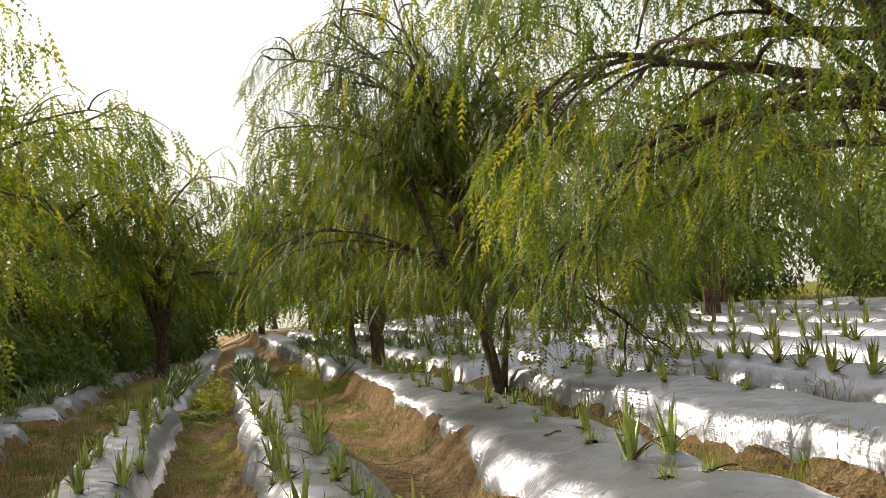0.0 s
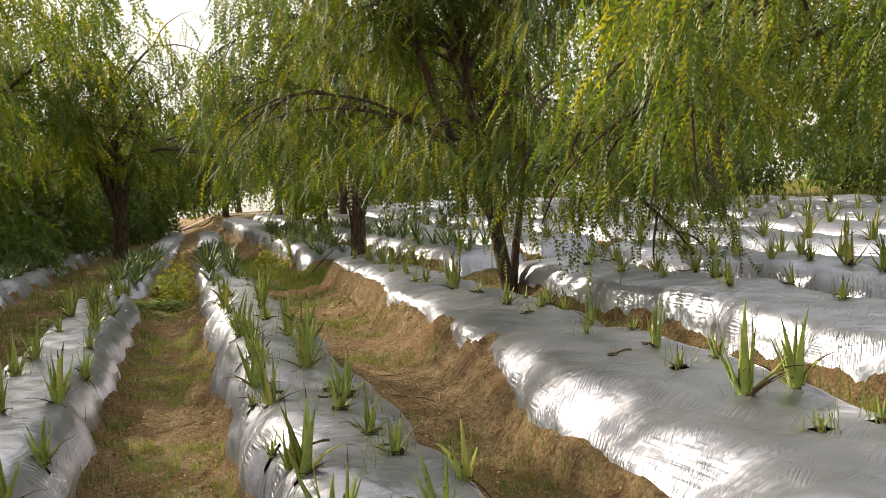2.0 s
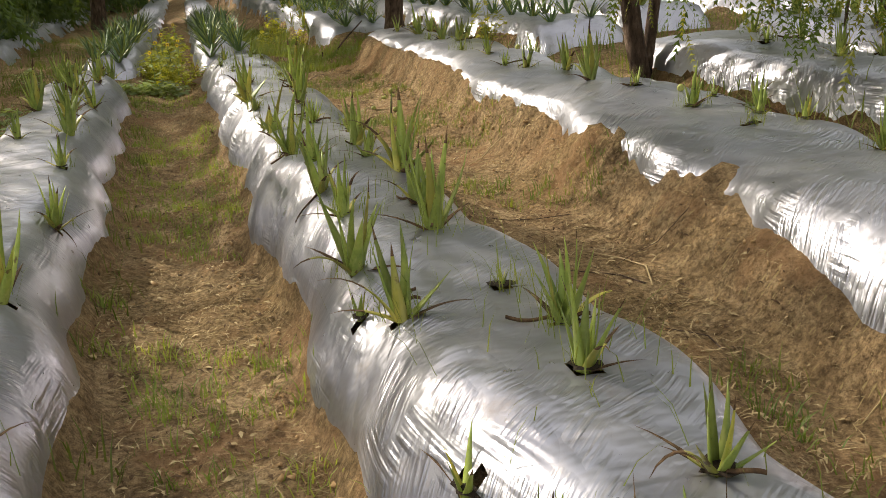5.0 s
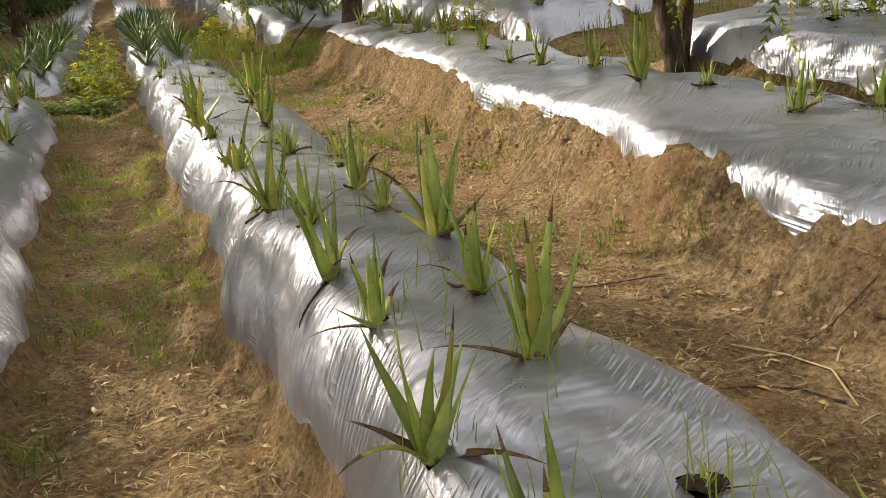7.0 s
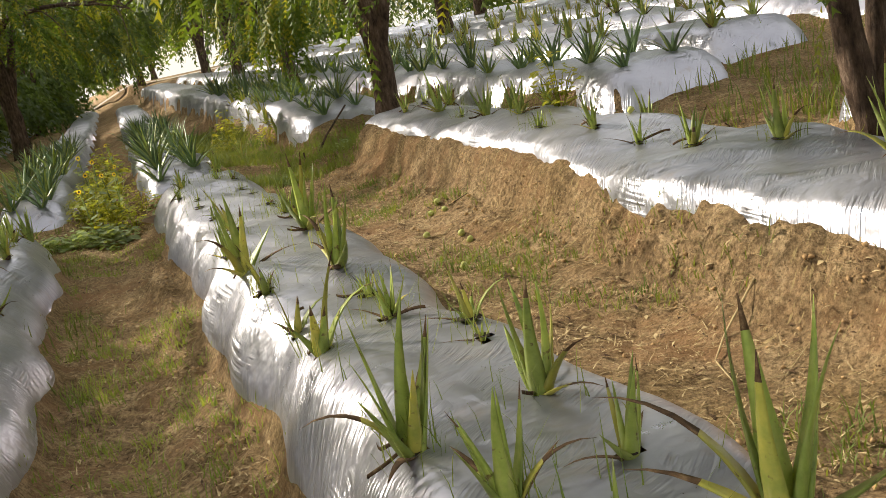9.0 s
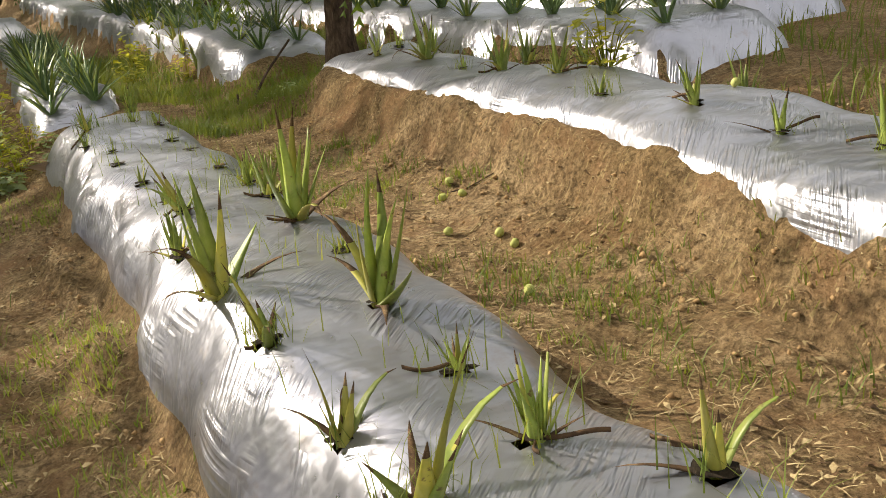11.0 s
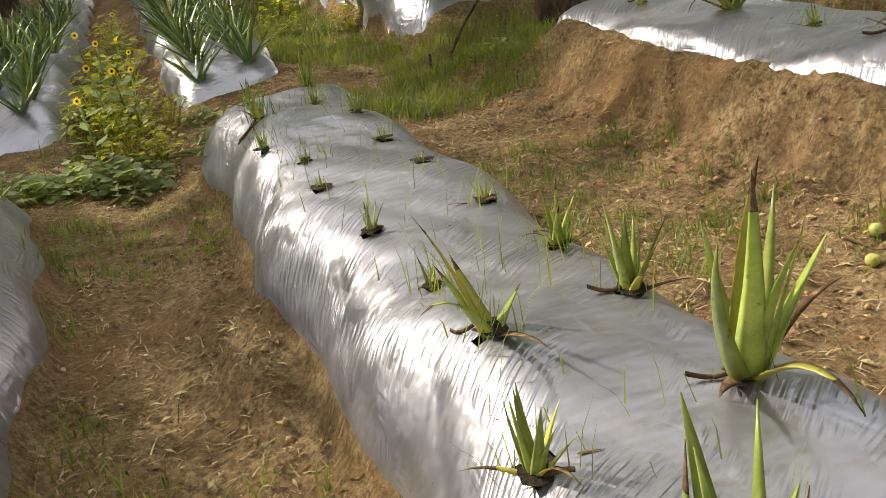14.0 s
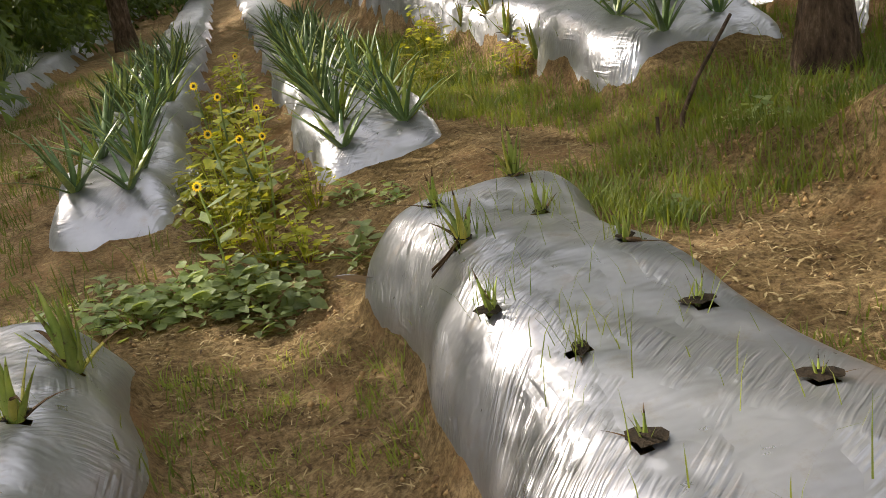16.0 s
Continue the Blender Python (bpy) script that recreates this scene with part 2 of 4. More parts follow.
def bed_part(name, x, y):
    """How far up the ridge of one bed (0 foot, 1 crown), and its crown's height."""
    xl, xr, z, s, y0, y1 = BEDS[name]
    d = drift(y) if xl < 1.5 else 0.0
    xl = xl - (spread(y) if name == "R" else 0.0)
    edge = 0.03 * np.sin(3.1 * y + xr * 5) + 0.02 * np.sin(7.7 * y + xr)
    left, right = x - (xl + d + edge), (xr + d - edge) - x
    u = np.minimum(left, right)
    end = smooth((y - y0) / (0.75 if name in ("Lb", "Mb", "Rb") else 0.30) + 0.4) * smooth((y1 - y) / 0.28 + 0.4)
    lean = 0.17 + (0.6 * np.maximum(spread(y), 0) if name == "R" else 0.0)   # how broad the shoulders are
    side = np.clip(np.minimum(left / (0.30 if name == "M" else lean), right / (0.28 if name == "L" else lean)), 0, 1)
    k = (1 - (1 - side) ** 2.2) * end
    crown = z + s * rise(y) - 0.045 * np.clip(1 - u / 0.40, 0, 1) ** 2 + 0.018 * np.sin(2.3 * y + xr * 3) + 0.012 * np.sin(5.9 * y + 2 * x)
    return k, crown


def height(x, y):
    """The soil, with the ridges under the film."""
    base = soil_floor(x, y)
    near = np.clip(1 - (np.abs(x - 1.5) - 8) / 10, 0, 1) * np.clip(1 - (np.abs(y - 8) - 14) / 20, 0, 1)
    base = base + near * (0.020 * wob(x, y, 3.1) + 0.012 * wob(x, y, 8.3, 1.0))
    bank = np.exp(-((x - 1.74) / 0.16) ** 2) + 0.8 * np.exp(-((x - 0.14) / 0.10) ** 2) + 0.7 * np.exp(-((x - 2.93) / 0.12) ** 2)
    bank = bank * near
    base = base + bank * (0.030 * wob(x, y, 5.3, 2.0) + 0.014 * wob(x, y, 19.0 + 2 * np.sin(y), 0.5) + 0.011 * wob(x, y, 53.0, 0.2) + 0.008 * wob(x, y, 97.0, 1.2))
    base = base + near * (0.012 * lattice(x, y, 0.31, 1) + 0.010 * lattice(x, y, 0.13, 2) + 0.006 * lattice(x, y, 0.07, 3)) + bank * (0.024 * lattice(x, y, 0.17, 4) + 0.020 * lattice(x, y, 0.085, 5))
    z = base + near * 0.004 * wob(x, y, 47.0, 3.0)
    for name in BEDS:
        k, crown = bed_part(name, x, y)
        z = np.maximum(z, np.where(k > 0.001, base + (crown - 0.03 - base) * k - 0.03 * np.minimum(1, k * 4), -9))
    return z


def film_height(name, x, y):
    k, crown = bed_part(name, x, y)
    base = soil_floor(x, y)
    sag = 0.010 * wob(x, y, 6.0, len(name)) + 0.005 * wob(x, y, 17.0, 1.0)
    side = 1 - np.abs(2 * k - 1)
    sag = sag + side * (0.010 * np.sin(5.0 * y + 2.5 * np.sin(1.9 * y) + 2 * x) + 0.004 * np.sin(13.0 * y + 3 * np.sin(4.1 * y) + 3 * x))
    return base + (crown - base) * k + sag * np.clip(k * 3, 0, 1) - 0.14 * np.clip(1 - k * 2.2, 0, 1)


def ground_z(x, y):
    return float(height(np.array([float(x)]), np.array([float(y)]))[0])


def crown_z(name, x, y):
    return float(film_height(name, np.array([float(x)]), np.array([float(y)]))[0])


def mesh_from(name, verts, faces, mats, index=None, smooth_on=True):
    me = bpy.data.meshes.new(name)
    me.from_pydata(np.asarray(verts).tolist(), [], np.asarray(faces).tolist() if isinstance(faces, np.ndarray) else faces)
    for m in mats:
        me.materials.append(m)
    if index is not None:
        me.polygons.foreach_set("material_index", np.asarray(index, dtype=np.int32))
    me.polygons.foreach_set("use_smooth", np.full(len(me.polygons), smooth_on))
    me.update()
    return me


def grid_faces(nx, ny):
    i, j = np.meshgrid(np.arange(nx - 1), np.arange(ny - 1))
    a = (j * nx + i).ravel()
    return np.stack([a, a + 1, a + nx + 1, a + nx], 1)


def build_ground():
    xs = np.concatenate([[-1500, -500, -150, -60, -30, -18, -12, -8, -6, -4.5, -3.6], np.arange(-3.0, 4.4, 0.045), np.arange(4.4, 14, 0.3), [15, 18, 25, 40, 80, 200, 600, 1500]])
    ys = np.concatenate([[-1500, -400, -100, -40, -20, -10, -5, -3], np.arange(-1.0, 15.5, 0.042), np.arange(15.5, 24, 0.2), np.arange(24, 62, 0.5), [66, 75, 100, 150, 300, 700, 1500, 3000]])
    X, Y = np.meshgrid(xs, ys)
    Z = height(X, Y)
    v = np.stack([X.ravel(), Y.ravel(), Z.ravel()], 1)
    ob = new("ground", mesh_from("ground", v, grid_faces(len(xs), len(ys)), [SOIL]))
    tagged(ob, "sandy brown soil with furrows, crumbled banks and sparse grass", "ground", kind="structure")


def build_film(name, holes):
    xl, xr, z, s, y0, y1 = BEDS[name]
    step = 0.03 if name in ("M", "R", "L") else (0.06 if name in ("S", "Mb", "Lb", "Rb") else 0.16)
    first = max(y0, -2.0) if name in ("M", "R", "L", "S", "L2") else y0
    ys = np.arange(first - 0.12, y1 + 0.14, step)
    n = 36 if step < 0.04 else (22 if step < 0.1 else 12)
    w = np.linspace(-1, 1, n)
    w = np.sign(w) * np.abs(w) ** 0.8
    U, Y = np.meshgrid(w, ys)
    d = drift(Y) if xl < 1.5 else 0.0
    ragged = 0.075 + 0.010 * np.sin(4.3 * Y + xr) + 0.012 * np.sin(11.7 * Y + 2 * xr)
    xl = xl - (spread(Y) if name == "R" else 0.0)
    X = (xl + xr) / 2 + d + U * ((xr - xl) / 2 + 0.01 + ragged * np.abs(U) ** 4)
    k, crown = bed_part(name, X, Y)
    Z = film_height(name, X, Y) - 0.006
    v = np.stack([X.ravel(), Y.ravel(), Z.ravel()], 1)
    f = grid_faces(n, len(ys))
    if holes:
        c = v[f].mean(1)
        keep = np.ones(len(f), bool)
        for hx, hy, hr in holes:
            q = ((c[:, 0] - hx) / hr) ** 2 + ((c[:, 1] - hy) / (hr * 0.9)) ** 2
            keep &= q > 1 + 0.5 * np.sin(7 * np.arctan2(c[:, 1] - hy, c[:, 0] - hx) + hx * 9)
        f = f[keep]
    ob = new("mulch_film", mesh_from("mulch_film", v, f, [FILM]))
    tagged(ob, "creased silver plastic mulch film draped over a raised planting bed", "plastic sheet", "mulch films over beds")
    return ob


# ---- plants on the beds ----
def leaf_mesh(rng, length, width, lean, curl, azimuth, dry_tip=0.0, mat=0, segs=6, thick=0.3):
    """A tapered, channelled succulent leaf: vertices, faces, material numbers."""
    V, Fc, I = [], [], []
    ca, sa = math.cos(azimuth), math.sin(azimuth)
    a, pos, out = lean, 0.0, 0.045
    side = rng.uniform(-0.12, 0.12)
    for i in range(segs + 1):
        t = i / segs
        wd = width * max(0.03, (1 - t) ** 0.8) * (1.0 + 0.12 * math.sin(3.1 * min(1, t * 2.2))) * 0.5
        th = wd * thick * 2 * (1 - 0.5 * t)
        nx, nz = math.cos(a), -math.sin(a)
        sh = side * length * t * t
        for du, dn in ((-1, -0.30), (-0.55, 0.45), (0.0, 0.65), (0.55, 0.45), (1, -0.30), (0, 0.02)):
            r = out + nx * dn * th
            V.append((ca * r - sa * (du * wd + sh), sa * r + ca * (du * wd + sh), pos + nz * dn * th))
        out += math.sin(a) * length / segs
        pos += math.cos(a) * length / segs
        a += curl / segs * (0.4 + 1.2 * t)
    for i in range(segs):
        for j in range(6):
            k = (j + 1) % 6
            Fc.append((i * 6 + j, i * 6 + k, (i + 1) * 6 + k, (i + 1) * 6 + j))
            I.append(3 if (i + 0.5) / segs > 1 - dry_tip else mat)
    Fc.append(tuple(range(segs * 6, segs * 6 + 6)))
    I.append(3 if dry_tip > 0 else mat)
    return V, Fc, I


MATS = [ALOE, ALOE_YELLOW, ALOE_BLUE, ALOE_DRY]


def aloe_leaves(rng, kind):
    """Leaves of one plant of unit height."""
    out = []
    if kind == "tall":
        n = rng.randint(5, 8)
        for i in range(n):
            inner = i / n
            out.append(leaf_mesh(rng, rng.uniform(0.75, 1.1) * (0.8 + 0.25 * inner), rng.uniform(0.10, 0.16), rng.uniform(0.15, 0.85) * (1.1 - inner), rng.uniform(-0.4, 0.35), i * 2.4 + rng.uniform(-0.4, 0.4), rng.choice((0, 0, 0, 0.1, 0.17)), rng.choice((0, 0, 0, 1))))
        out.append(leaf_mesh(rng, rng.uniform(0.7, 0.95), 0.11, rng.uniform(0.45, 0.7), rng.uniform(1.4, 2.4), rng.uniform(0, 6.3), rng.choice((0.3, 0.5)), 1, 8))
        for i in range(2):
            out.append(leaf_mesh(rng, rng.uniform(0.5, 0.8), 0.10, rng.uniform(0.9, 1.3), rng.uniform(0.3, 1.0), rng.uniform(0, 6.3), rng.choice((0.5, 1.0)), 1))
    elif kind == "cut":
        for i in range(rng.randint(3, 4)):
            out.append(leaf_mesh(rng, rng.uniform(0.4, 0.7), rng.uniform(0.12, 0.17), rng.uniform(0.15, 0.6), rng.uniform(-0.1, 0.2), i * 2.1 + rng.uniform(-0.4, 0.4), rng.choice((0.15, 0.3)), rng.choice((0, 1)), 5))
        out.append(leaf_mesh(rng, 1.1, 0.14, 0.25, 0.25, rng.uniform(0, 6.3), 0.1, 1))
        out.append(leaf_mesh(rng, 0.95, 0.15, 0.5, 1.6, rng.uniform(0, 6.3), 0.2, 0))
        out.append(leaf_mesh(rng, 0.8, 0.10, 1.2, 0.6, rng.uniform(0, 6.3), 1.0, 1))
    elif kind == "small":
        for i in range(rng.randint(4, 6)):
            out.append(leaf_mesh(rng, rng.uniform(0.6, 1.1), rng.uniform(0.12, 0.18), rng.uniform(0.1, 0.6), rng.uniform(0, 0.3), i * 2.4, rng.choice((0, 0, 0.2)), rng.choice((0, 0, 1)), 4))
        out.append(leaf_mesh(rng, 1.2, 0.10, 1.35, 0.3, rng.uniform(0, 6.3), 1.0, 1, 5))
    else:   # lush, spreading
        for i in range(rng.randint(10, 13)):
            out.append(leaf_mesh(rng, rng.uniform(0.8, 1.25), rng.uniform(0.08, 0.12), rng.uniform(0.2, 1.0), rng.uniform(0.1, 0.9), i * 2.4 + rng.uniform(-0.3, 0.3), rng.choice((0, 0, 0.1)), rng.choice((2, 2, 0)), 5))
    return out


LABELS = {"tall": "upright aloe plant with pale green fleshy leaves, some tips dried", "cut": "harvested aloe stump with cut, browned and bent leaves",
          "small": "small young aloe with few short leaves", "lush": "dense blue-green aloe with long spreading leaves"}


def aloe_parts(seed, kind):
    """One plant: an Empty at its base that parents its leaves."""
    rng = random.Random(seed)
    base = tagged(new("aloe_plant"), LABELS[kind], "aloe plant", "aloe plants on the beds")
    for V, Fc, I in aloe_leaves(rng, kind):
        leaf = new("leaf", mesh_from("leaf", V, Fc, MATS, I))
        leaf.parent = base
    return base


def aloe_mesh(seed, kind):
    """The same as a single mesh, for plants far off."""
    rng = random.Random(seed)
    V, Fc, I = [], [], []
    for v, f, i in aloe_leaves(rng, kind):
        o = len(V)
        V += v
        Fc += [tuple(k + o for k in q) for q in f]
        I += i
    ob = new("aloe_plant", mesh_from("aloe_plant", V, Fc, MATS, I))
    return tagged(ob, LABELS[kind], "aloe plant", "aloe plants on the beds")


# x, y, height of the plants that stand singly
ALOE_M = [(0.90, 4.23, 0.22), (0.41, 4.47, 0.30), (0.74, 4.53, 0.18), (0.40, 4.82, 0.18), (0.72, 4.89, 0.20), (0.36, 5.13, 0.14),
          (0.67, 5.29, 0.22), (0.74, 5.54, 0.24), (0.43, 5.85, 0.28), (0.73, 5.94, 0.08), (0.35, 6.00, 0.10), (0.39, 6.25, 0.30),
          (0.68, 6.42, 0.31), (0.47, 6.83, 0.24), (0.75, 6.89, 0.27), (0.45, 7.20, 0.30), (0.80, 7.30, 0.38), (0.48, 7.58, 0.25),
          (0.73, 7.61, 0.20), (0.44, 7.98, 0.36), (0.76, 8.01, 0.31), (0.80, 8.42, 0.09), (0.84, 8.59, 0.19), (0.45, 8.81, 0.29)]
ALOE_M2 = [(0.68, 8.84, 0.18), (0.44, 9.14, 0.20), (0.71, 9.17, 0.12), (0.71, 9.55, 0.34), (0.43, 9.55, 0.19), (0.41, 9.91, 0.37),
           (0.79, 10.00, 0.09), (0.41, 10.39, 0.18), (0.80, 10.41, 0.36), (0.51, 10.77, 0.25), (0.82, 10.79, 0.22), (0.51, 11.11, 0.09),
           (0.84, 11.14, 0.18), (0.50, 11.55, 0.11), (0.83, 11.55, 0.10), (0.47, 11.98, 0.07), (0.81, 12.01, 0.06), (0.50, 12.32, 0.06),
           (0.80, 12.40, 0.08), (0.41, 12.62, 0.12), (0.81, 12.76, 0.13), (0.48, 13.08, 0.18), (0.74, 13.18, 0.13), (0.50, 13.50, 0.13), (0.80, 13.60, 0.2)]
ALOE_M0 = [(0.42, 3.85, 0.30), (0.70, 3.8, 0.26), (0.40, 3.4, 0.35), (0.72, 3.2, 0.2), (0.42, 2.9, 0.3)]
ALOE_R = [(2.04, 3.93, 0.10), (2.27, 3.91, 0.13), (2.34, 4.45, 0.33), (2.12, 4.46, 0.38), (2.08, 4.88, 0.12), (2.35, 5.00, 0.18),
          (1.96, 5.26, 0.05), (2.28, 5.42, 0.26), (2.10, 5.83, 0.11), (2.41, 5.90, 0.12), (2.40, 6.42, 0.20), (2.46, 6.94, 0.14),
          (2.21, 6.95, 0.06), (2.38, 7.14, 0.17), (2.54, 7.39, 0.20), (2.26, 7.49, 0.22), (2.46, 7.62, 0.12), (2.20, 7.92, 0.12),
          (2.12, 8.28, 0.31), (2.28, 8.95, 0.26), (2.16, 9.32, 0.22), (2.67, 9.60, 0.22), (2.15, 9.69, 0.15), (2.65, 9.83, 0.13)]
ALOE_R2 = [(2.18, 10.10, 0.20), (2.61, 10.30, 0.26), (2.13, 10.57, 0.14), (2.26, 11.04, 0.24), (2.26, 11.52, 0.25), (2.24, 11.88, 0.10),
           (2.28, 12.38, 0.32), (2.67, 12.46, 0.20), (2.41, 13.03, 0.16), (2.55, 11.25, 0.2), (2.55, 11.75, 0.26), (2.5, 12.75, 0.25), (2.2, 12.9, 0.2)]
ALOE_S = [(3.60, 5.68, 0.16), (3.72, 6.27, 0.16), (3.66, 7.03, 0.20), (3.74, 7.40, 0.24), (3.4, 7.28, 0.16), (3.70, 7.90, 0.22),
          (3.4, 8.53, 0.14), (3.72, 8.62, 0.2), (3.70, 9.10, 0.2), (3.36, 6.4, 0.2), (3.33, 7.8, 0.22)]
ALOE_L = [(-0.46, 5.36, 0.12), (-0.56, 5.57, 0.24), (-0.90, 5.55, 0.28), (-0.84, 6.27, 0.30), (-0.60, 6.44, 0.30), (-0.95, 7.39, 0.32),
          (-0.58, 7.62, 0.25), (-0.92, 8.0, 0.30), (-0.63, 8.55, 0.22), (-0.92, 9.30, 0.20), (-0.66, 9.42, 0.36), (-0.71, 10.0, 0.30),
          (-0.72, 10.35, 0.30), (-1.0, 10.83, 0.36), (-0.63, 10.94, 0.28), (-0.78, 11.42, 0.40), (-0.64, 12.0, 0.30), (-0.95, 12.2, 0.30),
          (-0.67, 12.38, 0.17), (-0.66, 12.79, 0.24), (-0.88, 13.10, 0.24), (-0.60, 13.17, 0.28), (-1.01, 13.2, 0.26)]
ALOE_L0 = [(-0.6, 4.9, 0.3), (-0.9, 4.5, 0.3), (-0.58, 4.1, 0.3), (-0.88, 3.6, 0.3), (-0.6, 3.2, 0.3)]
NEAR = {"M": ALOE_M0 + ALOE_M + ALOE_M2, "R": ALOE_R + ALOE_R2, "S": ALOE_S, "L": ALOE_L0 + ALOE_L}


def hole_list(name):
    return [(x, y, 0.026) for x, y, h in NEAR.get(name, [])]


build_ground()
for bed in BEDS:
    sheet = build_film(bed, hole_list(bed))
    if bed == "M":
        bed_m = sheet



def film_corner():
    """The loose corner of film pulled out at the bed's end."""
    V, n = [], 8
    tip = Vector((0.150, 13.76, 0.30))
    for i in range(n + 1):
        t = i / n
        a = Vector((0.27, 13.48, crown_z("M", 0.27, 13.48) - 0.012)).lerp(tip, t)
        b = Vector((0.31, 13.74, crown_z("M", 0.31, 13.74) - 0.012)).lerp(tip, t)
        for j in range(5):
            u = j / 4
            p = a.lerp(b, u)
            V.append((p.x, p.y, p.z + 0.012 * math.sin(9 * u + 1) * t * (1 - t) * 4 + 0.012 * math.sin(math.pi * u) * t * (1 - t) * 4))
    return new("loose_corner", mesh_from("loose_corner", V, grid_faces(5, n + 1), [FILM]))


# near-black soil discs, set just above the film over the planting holes
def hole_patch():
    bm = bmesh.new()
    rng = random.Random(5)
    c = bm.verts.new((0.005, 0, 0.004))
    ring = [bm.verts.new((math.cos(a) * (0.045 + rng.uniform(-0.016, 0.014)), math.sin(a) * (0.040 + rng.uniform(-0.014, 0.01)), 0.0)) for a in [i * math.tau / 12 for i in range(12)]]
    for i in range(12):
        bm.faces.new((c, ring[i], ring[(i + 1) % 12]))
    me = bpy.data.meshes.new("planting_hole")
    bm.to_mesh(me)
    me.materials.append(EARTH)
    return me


film_corner().parent = bed_m
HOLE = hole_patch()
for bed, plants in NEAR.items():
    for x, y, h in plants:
        ob = tagged(new("planting_hole", HOLE), "near-black soil patch over a hole torn in the film", "planting hole", "planting holes", "structure")
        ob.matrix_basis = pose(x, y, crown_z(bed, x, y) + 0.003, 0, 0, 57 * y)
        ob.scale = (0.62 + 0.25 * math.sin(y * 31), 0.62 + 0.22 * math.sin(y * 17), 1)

rng = random.Random(11)
STOCK = {k: [aloe_parts(20 + i + 10 * len(k), k) for i in range(n)] for k, n in (("tall", 5), ("cut", 4), ("small", 3))}
used = set()
for bed, plants in NEAR.items():
    for x, y, h in plants:
        if h < 0.17:
            kind = "small"
        elif bed == "M" and h < 0.3 and (abs(y - 9.15) < 0.25 or abs(y - 8.6) < 0.1 or abs(y - 13.08) < 0.1 or rng.random() < 0.15):
            kind = "cut"
        else:
            kind = "tall"
        src = rng.choice(STOCK[kind])
        m = pose(x, y, crown_z(bed, x, y) - 0.012, rng.uniform(-6, 6), rng.uniform(-6, 6), rng.uniform(0, 360))
        if src in used:
            ob = copy_thing(src, m)
        else:
            used.add(src)
            ob, src.matrix_basis = src, m
        ob.scale = (h, h, h)

def far_places(xl, xr, y0, y1, gap):
    y = y0
    while y < y1:
        for row in (0.32, 0.68):
            if rng.random() > 0.1:
                yy = y + rng.uniform(-0.12, 0.12)
                yield xl + (xr - xl) * row + float(drift(np.array(yy)) if xl < 1.5 else 0) + rng.uniform(-0.06, 0.06), yy
        y += gap


FAR_STOCK = {"lush": [aloe_mesh(200 + i, "lush") for i in range(5)], "tall": [aloe_mesh(220 + i, "tall") for i in range(4)]}
FAR_DATA = {}
for k, obs in FAR_STOCK.items():
    FAR_DATA[k] = [(np.array([v.co[:] for v in o.data.vertices]), [tuple(p.vertices) for p in o.data.polygons], [p.material_index for p in o.data.polygons]) for o in obs]
rest_v, rest_f, rest_i, rest_n = [], [], [], 0
for bed, kind, y0, y1, gap, h0 in (("Lb", "lush", 15.38, 22, 0.29, 0.36), ("Mb", "lush", 15.35, 22, 0.29, 0.38), ("L2", "lush", 5.0, 13.2, 0.45, 0.30), ("L2b", "lush", 15.8, 25, 0.32, 0.36),
                                  ("Rb", "lush", 15.0, 23, 0.42, 0.36), ("Sb", "lush", 11.5, 24, 0.55, 0.34), ("T", "tall", 4.0, 10.2, 0.42, 0.30), ("Tb", "tall", 12.3, 22, 0.6, 0.32),
                                  ("U", "tall", 7.0, 24, 0.7, 0.34), ("V", "tall", 8.0, 24, 0.9, 0.34), ("W", "tall", 10.0, 24, 1.2, 0.36), ("X", "tall", 12.0, 24, 1.4, 0.36)):
    for xx, yy in far_places(BEDS[bed][0], BEDS[bed][1], y0, y1, gap):
        i = rng.randrange(len(FAR_STOCK[kind]))
        src, h, turn = FAR_STOCK[kind][i], h0 * rng.uniform(0.7, 1.2), rng.uniform(0, math.tau)
        z = crown_z(bed, xx, yy) - 0.02
        if xx < 5.5 and yy < 18:
            m = pose(xx, yy, z, 0, 0, math.degrees(turn))
            if src in used:
                ob = copy_thing(src, m)
            else:
                used.add(src)
                ob, src.matrix_basis = src, m
            ob.scale = (h, h, h)
        else:
            v, f, mi = FAR_DATA[kind][i]
            c, sn = math.cos(turn) * h, math.sin(turn) * h
            rest_v.append(np.stack([v[:, 0] * c - v[:, 1] * sn + xx, v[:, 0] * sn + v[:, 1] * c + yy, v[:, 2] * h + z], 1))
            rest_f += [tuple(k + rest_n for k in q) for q in f]
            rest_i += mi
            rest_n += len(v)
# young plants set out on the bare soil past the cross path
for i in range(14):
    xx, yy = 1.35 + 0.5 * (i % 2) + rng.uniform(-0.1, 0.1), 15.7 + 0.27 * i + rng.uniform(-0.1, 0.1)
    h = rng.uniform(0.22, 0.32)
    copy_thing(FAR_STOCK["tall"][i % 4], pose(xx, yy, ground_z(xx, yy) - 0.015, 0, 0, rng.uniform(0, 360))).scale = (h, h, h)
tagged(new("far_aloe_rows", mesh_from("far_aloe_rows", np.concatenate(rest_v), rest_f, MATS, rest_i)), "distant rows of green aloe growing on the beds", "aloe plants", kind="stuff")


